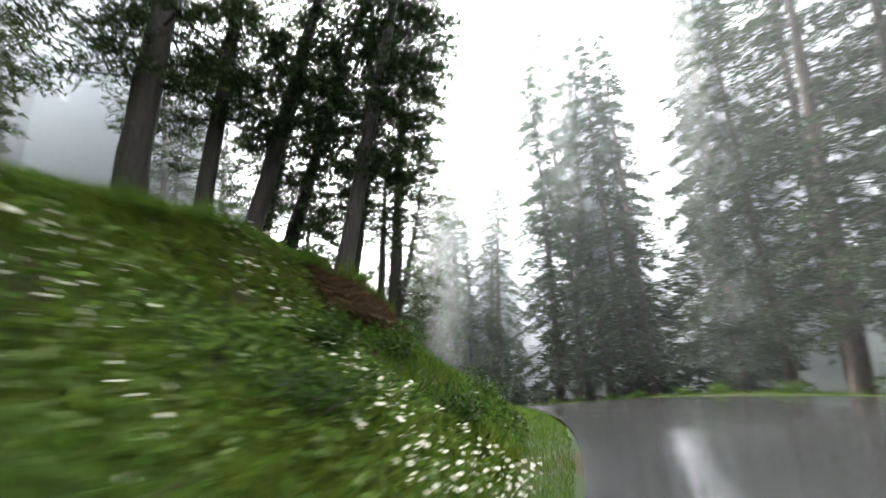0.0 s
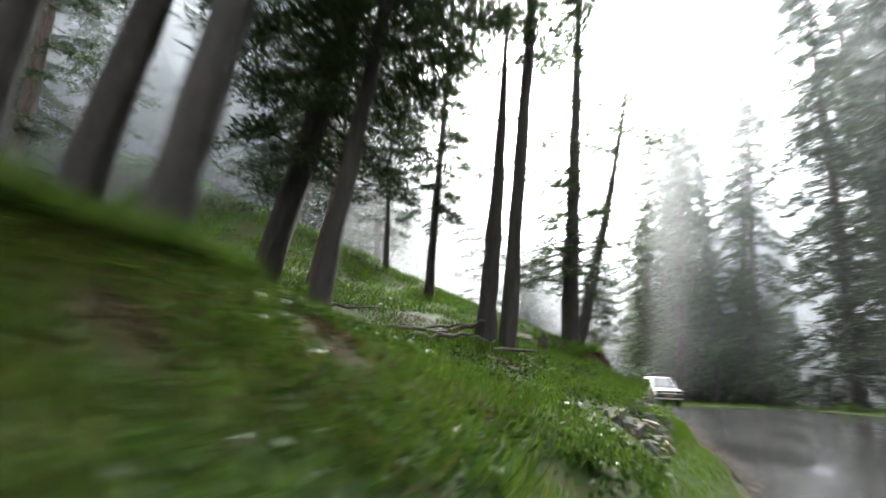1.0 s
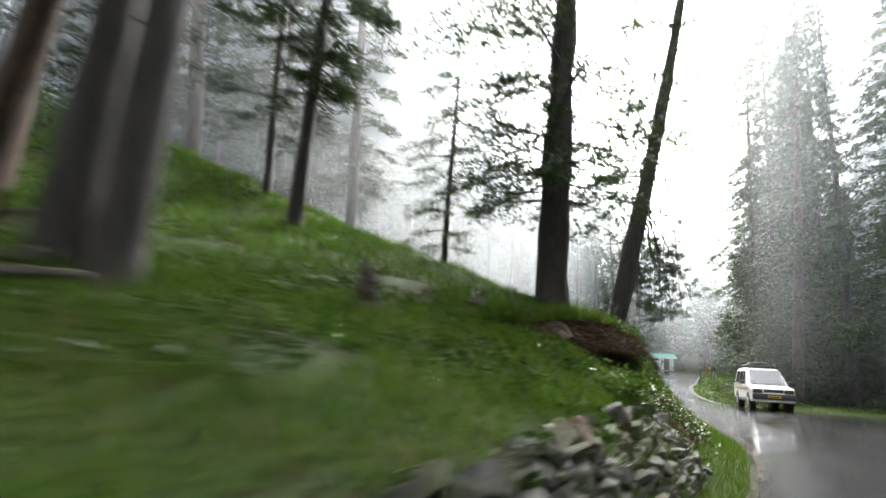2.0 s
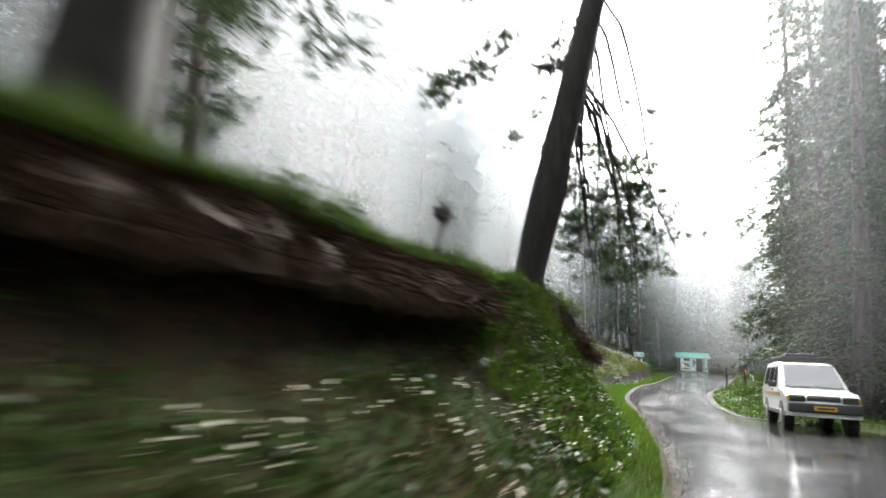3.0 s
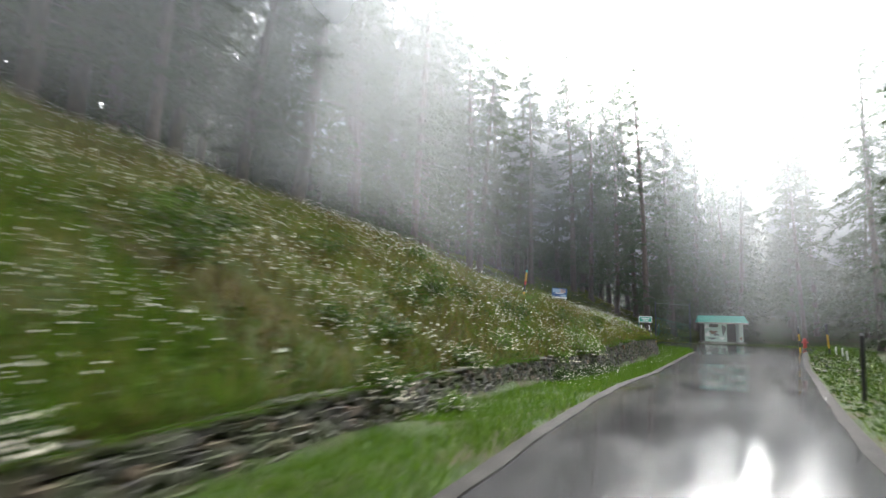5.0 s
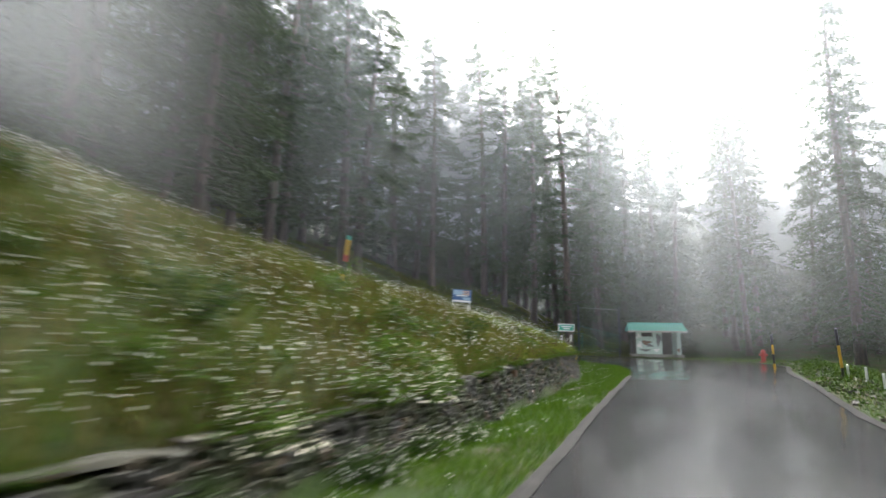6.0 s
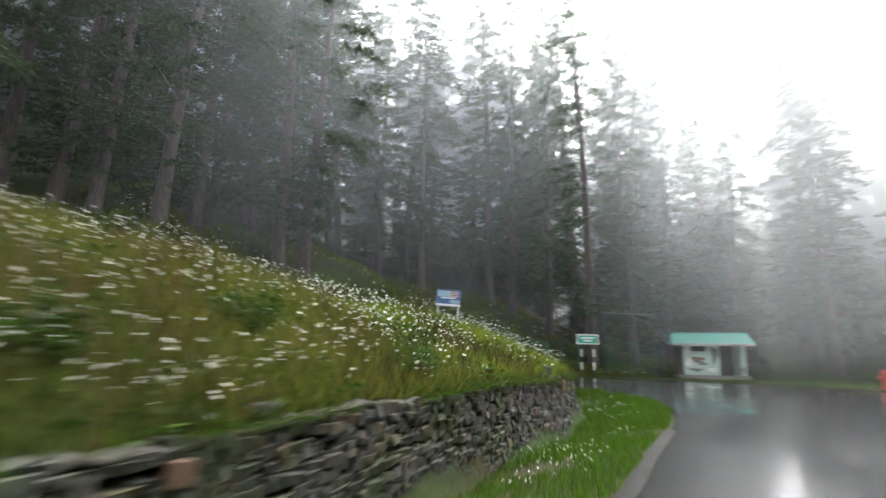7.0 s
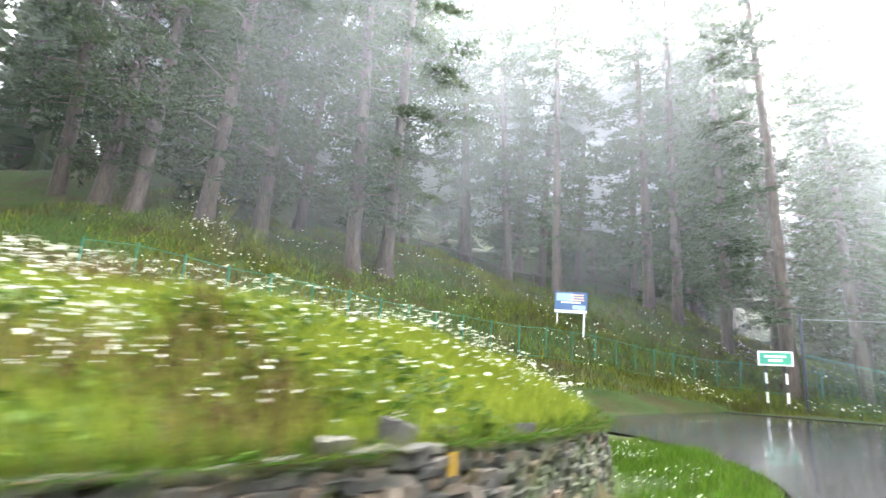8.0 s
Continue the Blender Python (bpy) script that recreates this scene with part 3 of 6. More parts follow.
own_tree(-10.90, 4.90, "small pine with crooked trunk on the slope", "young_pine", seed=16, height=9, girth=0.24, foot=2.0, reach=1.9, habit=SMALL, lean=(-0.03, 0.0))
own_tree(-7.00, 8.80, "small pine with curved foot on the bank top", "young_pine", seed=17, height=8.5, girth=0.2, foot=1.4, reach=1.7, habit=SMALL, lean=(0.02, 0.0), bow=0.4)
own_tree(-8.67, 3.14, "slim pine among the slope trees", seed=18, height=18, girth=0.34, foot=3.5, reach=2.2, habit=AIRY, lean=(0.03, 0.0))
own_tree(-12.00, -12.59, "dark old pine on the bank top", seed=19, height=22, girth=0.5, foot=5.2, reach=3.6, lean=(0.07, 0.0))
own_tree(-11.06, -11.94, "dark old pine on the bank top", seed=20, height=22, girth=0.55, foot=5.0, reach=3.4, lean=(0.2, 0.02))
own_tree(-8.45, -13.50, "leaning dark pine on the bank top", seed=21, height=21, girth=0.48, foot=4.6, reach=3.2, lean=(0.17, 0.0))
own_tree(-7.87, -10.53, "leaning dark pine on the bank top", seed=22, height=18, girth=0.3, foot=4.4, reach=2.8, lean=(0.14, 0.02))
own_tree(-13.29, -14.11, "dark old pine on the bank top", seed=23, height=22, girth=0.85, foot=5.0, reach=3.8, lean=(0.05, 0.0))
own_tree(-15.92, -19.57, "dark old pine on the bank top", seed=24, height=22, girth=0.7, foot=4.4, reach=3.8, lean=(0.04, 0.02))


def leaning_roadside_pine():
    """The pine on the nose of the bank, with long hanging boughs on its road side."""
    ob = thing("pine_tree", pose(-2.33, 13.94, spot(-2.33, 13.94) - 0.1), "leaning pine on the bank nose with long hanging boughs", "tree", "roadside trees")
    tree_parts(ob, seed=31, height=19, girth=0.72, foot=9, reach=3.4, limbs=40, tufts=14, needles=14, blade=(0.26, 0.02), lean=(0.2, 0.0), bow=-0.1, stubs=10, bare=0.4)
    rng = np.random.default_rng(32)
    wood, leaf = Soup(), Soup()
    pos, way = [], []
    for n in range(23):
        road = n % 3 != 0
        h = rng.uniform(4.2, 7.2) if road else rng.uniform(4.2, 9.0)
        f = h / 19
        x0 = 0.2 * 19 * (f + 0.1 * f * (1 - f))
        az = rng.uniform(-0.4, 1.25) if road else rng.uniform(1.7, 4.6)
        out = np.array([math.cos(az), math.sin(az), 0])
        size = rng.uniform(2.0, 3.4)
        drop = rng.uniform(0.0, 1.2)
        if road:
            end = np.array([rng.uniform(0.1, 3.0), rng.uniform(2.2, 4.6), rng.uniform(0.8, 3.0)])
            az = math.atan2(end[1], end[0] - x0)
            size = math.hypot(end[0] - x0, end[1])
            drop = h - end[2]
            out = np.array([math.cos(az), math.sin(az), 0])
        t = np.linspace(0, 1, 9)
        line = np.array([x0, 0, h]) + out * (size * t ** 0.85)[:, None] + np.array([0, 0, 1.0]) * (0.9 * t - (drop + 0.9) * t ** 1.7)[:, None]
        line[1:] += np.cumsum(rng.normal(size=(8, 3)) * 0.05, 0)
        wood.add(*tube(line, np.linspace(0.045, 0.013, 9), 6))
        for _ in range(14):
            a = 1 - 0.45 * rng.random() ** 1.3
            b = np.array([np.interp(a, t, line[:, c]) for c in range(3)])
            turn = rng.uniform(-1.9, 1.9) if road else rng.uniform(-1.3, 1.3)
            aim = unit(np.array([math.cos(az + turn), math.sin(az + turn), rng.uniform(-0.3, 0.15)]))
            reach = rng.uniform(0.3, 0.85)
            tip = b + aim * reach
            mid = (b + tip) / 2 + np.array([0, 0, -0.06]) + rng.normal(size=3) * 0.03
            wood.add(*tube(np.stack([b, mid, tip]), [0.011, 0.008, 0.005], 4))
            for c in range(5):
                g = rng.uniform(0.45, 1.05)
                pos.append(b + (tip - b) * g + rng.normal(size=3) * np.array([0.12, 0.12, 0.04]))
                way.append(unit(aim + rng.normal(size=3) * 0.45))
    P, D = np.array(pos), np.array(way)
    n = 22
    W = unit(np.repeat(D, n, 0) * 0.5 + rng.normal(size=(len(P) * n, 3)) * np.array([0.7, 0.7, 0.5]))
    B = np.repeat(P, n, 0) + rng.normal(size=W.shape) * 0.025
    side = unit(np.cross(W, rng.normal(size=W.shape))) * 0.0095
    leaf.blades(B, W * rng.uniform(0.1, 0.2, (len(B), 1)), side)
    wood.ob("bough", BARK, ob, "long drooping bare boughs", smooth=True)
    leaf.ob("needle_spray", NEEDLES_PALE, ob, "fine needle tufts on hanging twigs")


leaning_roadside_pine()

# the woods: a few shapes, repeated with their own size and turn
rng = np.random.default_rng(7)
KINDS = []


WOOD = dict(leaf=NEEDLES_PALE, bark=BARK_GREY)


def wood_kinds():
    """The first trees of each shape in the woods."""
    at = [(-19.75, 77.1), (-22.85, 72.2), (-18.5, 90.3), (-5.75, 88.9), (-9.2, 92.0), (11.2, 78.0), (6.2, 36.5), (-30.5, 84.0), (-32.0, 74.0), (22.0, 92.0)]
    near_pine = dict(WOOD, limbs=84, tufts=18, needles=16, blade=(0.3, 0.042), low=1.1, fan=0.4)
    near_fir = dict(WOOD, kind="fir", limbs=108, tufts=18, needles=15, blade=(0.3, 0.046), low=1.05, bare=0.1, sag=0.3, droop=0.45)
    back = dict(WOOD, limbs=58, tufts=13, needles=10, blade=(0.5, 0.1), clump=0.13, low=1.0, bare=0.1)
    spec = [
        ("pine_tree", "pine", dict(near_pine, seed=41, height=25, girth=0.66, foot=2.6, reach=4.0, lean=(0.05, 0.0))),
        ("pine_tree", "pine", dict(near_pine, seed=42, height=24, girth=0.62, foot=2.0, reach=4.0, lean=(0.03, 0.02))),
        ("pine_tree", "pine", dict(near_pine, seed=43, height=27, girth=0.58, foot=3.6, reach=3.8, lean=(-0.02, 0.0))),
        ("pine_tree", "pine", dict(near_pine, seed=44, height=29, girth=0.62, foot=3.0, reach=3.8, lean=(-0.03, 0.0))),
        ("fir_tree", "fir", dict(near_fir, seed=45, height=27, girth=0.58, foot=3.4, reach=3.4)),
        ("fir_tree", "fir", dict(near_fir, seed=46, height=25, girth=0.58, foot=1.5, reach=3.5)),
        ("fir_tree", "fir", dict(near_fir, seed=47, height=26, girth=0.62, foot=0.5, reach=3.4, limbs=130)),
        ("pine_tree", "pine", dict(back, seed=48, height=27, girth=0.55, foot=3.5, reach=3.8, lean=(0.03, 0.0))),
        ("pine_tree", "pine", dict(back, seed=49, height=29, girth=0.55, foot=4.5, reach=3.7, lean=(-0.03, 0.02))),
        ("fir_tree", "fir", dict(back, seed=50, height=27, girth=0.55, foot=1.5, reach=3.7, kind="fir", limbs=70, sag=0.3)),
    ]
    for (x, y), (name, label, kw) in zip(at, spec):
        KINDS.append(prototype(name, pose(x, y, spot(x, y) - 0.05), TREE_LABELS[label], "trees of the woods", **kw))


wood_kinds()
TAKEN = [(o.location.x, o.location.y) for o in KINDS]


def grow(kinds, x, y, lo=0.8, hi=1.15, lean=2.5):
    TAKEN.append((x, y))
    return place(KINDS[kinds[int(rng.integers(len(kinds)))]], x, y, rng.uniform(0, 360), rng.uniform(lo, hi), 0.1,
                 (rng.normal() * lean, rng.normal() * lean))


# single trees whose places can be told on the fenced hillside
for x, y, k in [(-19.95, 75.4, 0), (-25.3, 95.6, 2), (-15.7, 107.4, 3), (-13.2, 105.4, 2), (-21.8, 69.2, 1), (-22.8, 66.9, 0), (-24.0, 66.0, 1), (-26.0, 65.0, 2),
                (-12.3, 93.6, 2), (-14.6, 95.0, 3), (-20.8, 92.0, 2), (-22.5, 90.5, 0), (-7.6, 95.5, 3), (-11.0, 98.0, 4), (-4.0, 96.5, 4), (-1.5, 98.5, 5), (-25.8, 76.0, 1), (-27.0, 81.0, 0), (-3.4, 91.0, 4)]:
    grow([k], x, y, 0.92, 1.08, 1.5)


def scatter(count, xr, yr, gap, keep, kinds, lo=0.75, hi=1.2):
    tries = made = 0
    while made < count and tries < count * 60:
        tries += 1
        x, y = rng.uniform(*xr), rng.uniform(*yr)
        if not keep(x, y) or any((x - a) ** 2 + (y - b) ** 2 < gap * gap for a, b in TAKEN):
            continue
        grow(kinds, x, y, lo, hi)
        made += 1


def sides(x, y):
    dl, ul, dr, ur = lie(np.array([x]), np.array([y]))
    return dl[0], dr[0], ul[0], ur[0]


def beyond_fence(x, y, lo, hi):
    df, uf = near(FOOT_LINE, FOOT_PAR, np.array([x]), np.array([y]))
    return lo < df[0] < hi


def on_left(x, y, lo, hi):
    dl, dr, ul, ur = sides(x, y)
    return lo < dl < hi and dl < abs(dr)


def on_right(x, y, lo, hi):
    dl, dr, ul, ur = sides(x, y)
    return lo < dr < hi


scatter(52, (-50, 4), (58, 122), 2.9, lambda x, y: beyond_fence(x, y, 11.8, 38), [7, 8, 8, 9])
scatter(22, (-40, -12), (14, 62), 2.7, lambda x, y: on_left(x, y, 14.5, 18.4) and not beyond_fence(x, y, -6, 60), [1, 1, 2, 4, 0])
scatter(46, (-48, -14), (12, 62), 2.7, lambda x, y: on_left(x, y, 19.8, 44) and not beyond_fence(x, y, -6, 60), [7, 8, 9])
scatter(30, (-5, 26), (93, 118), 2.5, lambda x, y: on_right(x, y, 13.5, 38) and (x > 4 or y > 96), [8, 9, 9], 0.75, 1.05)
scatter(11, (-42, -12), (-34, 14), 3.6, lambda x, y: on_left(x, y, 9, 32) and x < -12.5, [0, 1, 2, 3])
scatter(19, (2, 34), (-36, 20), 2.4, lambda x, y: on_right(x, y, 3.0, 7.6), [3, 4, 5, 6], 1.0, 1.3)
scatter(22, (8, 40), (-40, 22), 3.0, lambda x, y: on_right(x, y, 9.2, 26), [7, 8, 9, 9], 1.1, 1.45)
for x, y, k in [(7.0, 33.6, 6), (8.9, 31.4, 6), (9.6, 36.0, 5)]:
    grow([k], x, y, 0.95, 1.1, 1.5)
scatter(8, (4, 20), (24, 60), 3.2, lambda x, y: on_right(x, y, 4.5, 8.5), [5, 6, 6], 0.9, 1.15)
scatter(14, (4, 30), (22, 60), 3.2, lambda x, y: on_right(x, y, 10, 24), [9], 0.8, 1.1)
scatter(22, (-2, 45), (74, 125), 3.4, lambda x, y: on_right(x, y, 13.5, 42) and not beyond_fence(x, y, 0, 99), [9, 9, 8], 0.75, 1.1)


def climber_column(x, y):
    ob = thing("ivy_clad_tree", pose(x, y, spot(x, y) - 0.05), TREE_LABELS["column"], "tree", "roadside trees")
    tree_parts(ob, seed=51, height=24, girth=0.5, foot=0.6, reach=1.25, kind="column", limbs=150, tufts=11, needles=9, blade=(0.26, 0.04), droop=0.6, bare=0.1, sag=0.5)


climber_column(8.4, 25.8)


def far_woods():
    """The woods that close the view on every side, far back in the mist."""
    rng = np.random.default_rng(77)
    crowns, n = Soup(), 0
    for _ in range(9000):
        x, y = rng.uniform(-110, 80), rng.uniform(-80, 175)
        dl, dr, ul, ur = sides(x, y)
        if n >= 1150:
            break
        off = dl if dl > 0 else dr
        if dl < 0 and dr < 0 or off < 27 or off > 88 or (x > 0 and y > 40 and off < 30):
            continue
        n += 1
        z, tall = float(ground_z(x, y, False)[0]), rng.uniform(17, 29)
        crowns.add(*tube(np.array([(x, y, z - 0.5), (x, y, z + tall * 0.5), (x, y, z + tall)]), [0.3, 0.2, 0.03], 4))
        k = 130
        f = rng.random(k) ** 1.3
        az = rng.uniform(0, 6.3, k)
        r = 3.0 * (1 - f) ** 0.8 * rng.uniform(0.2, 1, k) + 0.1
        base = np.stack([x + r * np.cos(az) * 0.4, y + r * np.sin(az) * 0.4, z + tall * (0.02 + 0.98 * f)], -1)
        way = np.stack([np.cos(az) * 1.2, np.sin(az) * 1.2, rng.uniform(-0.7, 0.1, k)], -1) * (0.5 + 1.2 * (1 - f))[:, None]
        crowns.blades(base, way, unit(np.cross(way, np.array([0, 0, 1.0]) + 0.6 * rng.normal(size=(k, 3)))) * 0.42)
    tagged(crowns.ob("distant_woods", NEEDLES_PALE), "dense dark conifer woods far back in the mist", "woods", kind="stuff")


far_woods()


# ---- places along the inner edge ----
def beside(u, s):
    """The place at parameter u along the inner edge and s metres up the bank from it."""
    u = np.atleast_1d(np.asarray(u, float))
    x, y = np.interp(u, PAR, EDGE_IN[:, 0]), np.interp(u, PAR, EDGE_IN[:, 1])
    d = np.gradient(EDGE_IN, axis=0)
    nx, ny = np.interp(u, PAR, -d[:, 1]), np.interp(u, PAR, d[:, 0])
    r = np.hypot(nx, ny)
    return x + nx / r * s, y + ny / r * s


def outside(u, s):
    """The place at parameter u along the outer edge and s metres beyond it."""
    u = np.atleast_1d(np.asarray(u, float))
    x, y = np.interp(u, PAR, EDGE_OUT[:, 0]), np.interp(u, PAR, EDGE_OUT[:, 1])
    d = np.gradient(EDGE_OUT, axis=0)
    nx, ny = np.interp(u, PAR, d[:, 1]), np.interp(u, PAR, -d[:, 0])
    r = np.hypot(nx, ny)
    return x + nx / r * s, y + ny / r * s


# ---- mist that hangs between the rows of trees ----
MISTS = {}


def mist_bank(x, y, height, seed, density):
    """A thin rolling sheet of mist over the line x, y."""
    if density not in MISTS:
        MISTS[density] = make_mist("pale_mist", density)
    rows = 7
    z0 = ground_z(x, y, False) - 0.5
    f = np.linspace(0, 1, rows)
    sway = np.array([[0.9 * noise.noise((a * 0.03, b * 0.03 + k * 0.25, seed)) for a, b in zip(x, y)] for k in range(rows)])
    vx = x[None] + sway
    vy = y[None] + sway * 0.6
    vz = z0[None] + height * f[:, None]
    v = np.stack([vx, vy, vz], -1).reshape(-1, 3)
    n = len(x)
    i, j = np.meshgrid(np.arange(rows - 1), np.arange(n - 1), indexing="ij")
    a = i * n + j
    ob = mesh_ob("mist", v, np.stack([a, a + 1, a + n + 1, a + n], -1).reshape(-1, 4), MISTS[density], smooth=True)
    flat = np.stack(np.meshgrid(np.linspace(0, 1, n), f), -1).reshape(-1, 2)
    corner = np.zeros(len(ob.data.loops), dtype=np.int32)
    ob.data.loops.foreach_get("vertex_index", corner)
    ob.data.uv_layers.new(name="sheet").data.foreach_set("uv", flat[corner].ravel())
    tagged(ob, "thin pale mist hanging between the forest trees", "mist", kind="stuff")


UL = np.linspace(1.5, 18.2, 60)
for d, density, seed in ((18.5, 0.28, 1.0), (24, 0.35, 21.0), (31, 0.65, 2.0)):
    mist_bank(*beside(UL, d + 5 * np.clip((12 - UL) / 4, 0, 1)), 60, seed, density)
for d, density, seed in ((9.6, 0.28, 11.0), (14, 0.32, 22.0)):
    mist_bank(*beside(np.linspace(11.8, 18.0, 50), d), 60, seed, density)
for d, density, seed in ((-1.0, 0.1, 23.0), (8.4, 0.36, 5.0), (17, 0.6, 6.0)):
    mist_bank(*outside(np.linspace(0.5, 15.5 if d > 5 else 9.5, 60), d), 60, seed, density)
for d, density, seed in ((10.4, 0.16, 7.0), (21, 0.5, 8.0)):
    mist_bank(*outside(np.linspace(14.0, 24.0, 50), d), 60, seed, density)
# drifts across the slopes, the bend and the hillside beyond it
for density, seed, line in (
        (0.36, 14.0, [(-8, 11), (-13.5, 8), (-19, 3), (-27, -4), (-42, -12)]),
        (0.19, 25.0, [(-4.6, 46), (-9, 46.2), (-15, 46.5), (-26, 47.5), (-40, 50)]),
        (0.45, 16.0, [(-5.5, 18.5), (-10, 18), (-16, 15.5), (-22, 12), (-30, 9), (-44, 6)]),
        (0.4, 17.0, [(10, -4), (16, -5.5), (24, -8), (38, -12)]),
        (0.5, 18.0, [(10.8, 11), (17, 10), (25, 8), (38, 4)]),
        (0.14, 24.0, [(2.9, 25.6), (5.5, 24.6), (9, 22.4), (14, 19.5), (22, 15)]),
        (0.14, 19.0, [(-0.6, 71), (3, 69.5), (8, 67), (16, 62)]),
        (0.17, 20.0, [(-8, 83.5), (-3, 82.3), (2, 81), (8, 78), (18, 72)]),
        (0.2, 12.0, [(-34, 58), (-24, 62.5), (-18.6, 68.5), (-17.4, 74), (-16.2, 81), (-13, 86), (-8, 88), (-2.6, 90.6), (0.5, 93), (9, 94)]),
        (0.25, 3.0, [(-40, 56), (-31, 64), (-26.5, 72), (-25, 81), (-22, 90), (-14, 97.5), (-3, 101), (8, 108)]),
        (0.5, 4.0, [(-50, 60), (-41, 68), (-36, 78), (-33, 88), (-27, 98), (-16, 106), (-3, 111), (10, 118)])):
    p, _ = dense(np.array(line, float), 8)
    mist_bank(p[:, 0], p[:, 1], 42 if seed in (3.0, 4.0, 12.0) else 60, seed, density)


# ---- grass, weeds and flowers ----
def sow(rng, count, place_of, u, s, tall, thick, spread, material, name, label, leafy=False, patch=None):
    uu, ss = rng.uniform(u[0], u[1], count), rng.uniform(0, 1, count)
    lo, hi = s(uu)
    x, y = place_of(uu, lo + (hi - lo) * ss)
    if patch is not None:
        w = wobble(x, y, patch[0], patch[2])
        ok = w > patch[1]
        x, y = x[ok], y[ok]
    z = ground_z(x, y)
    n = len(x)
    base = np.stack([x, y, z - 0.01], -1)
    way = unit(np.stack([rng.normal(size=n) * spread, rng.normal(size=n) * spread, np.ones(n)], -1))
    way *= rng.uniform(tall[0], tall[1], (n, 1)) * (0.75 + 0.5 * np.clip(0.5 + wobble(x, y, 1.1, 4.0), 0, 1))[:, None]
    side = unit(np.stack([rng.normal(size=n), rng.normal(size=n), np.zeros(n)], -1)) * thick * rng.uniform(0.6, 1.4, (n, 1))
    soup = Soup()
    if leafy:
        base[:, 2] += rng.uniform(0, tall[1] * 0.8, n)
        flat = unit(np.stack([rng.normal(size=n), rng.normal(size=n), rng.uniform(-0.3, 0.6, n)], -1)) * rng.uniform(tall[0], tall[1], (n, 1))
        soup.leaves(base, flat, unit(np.cross(flat, rng.normal(size=(n, 3)))) * thick)
    else:
        soup.blades(base, way, side)
    return tagged(soup.ob(name, material), label, "grass" if not leafy else "plants", kind="stuff")


def bloom(rng, x, y, lift, size, name, label):
    """White flower heads: shallow six-petalled cups on their stems."""
    n = len(x)
    z = ground_z(x, y) + rng.uniform(lift[0], lift[1], n)
    c = np.stack([x, y, z], -1)
    up = unit(np.stack([rng.normal(size=n) * 0.45, rng.normal(size=n) * 0.45 - 0.15, np.ones(n)], -1))
    a = unit(np.cross(up, rng.normal(size=(n, 3))))
    b = np.cross(up, a)
    r = rng.uniform(size[0], size[1], (n, 1))
    ring = []
    for k in range(7):
        t = k / 7 * 2 * math.pi
        ring.append(c + (a * math.cos(t) + b * math.sin(t)) * r * (1 + 0.25 * rng.normal(size=(n, 1)) * 0.6) + up * r * 0.15)
    v = np.stack([c - up * r * 0.1] + ring, 1).reshape(-1, 3)
    i = np.arange(n)[:, None] * 8
    f = np.concatenate([np.concatenate([i, i + 1 + k, i + 1 + (k + 1) % 7], 1) for k in range(7)])
    soup = Soup()
    soup.add(v, f)
    return tagged(soup.ob(name, PETAL), label, "flowers", kind="stuff")


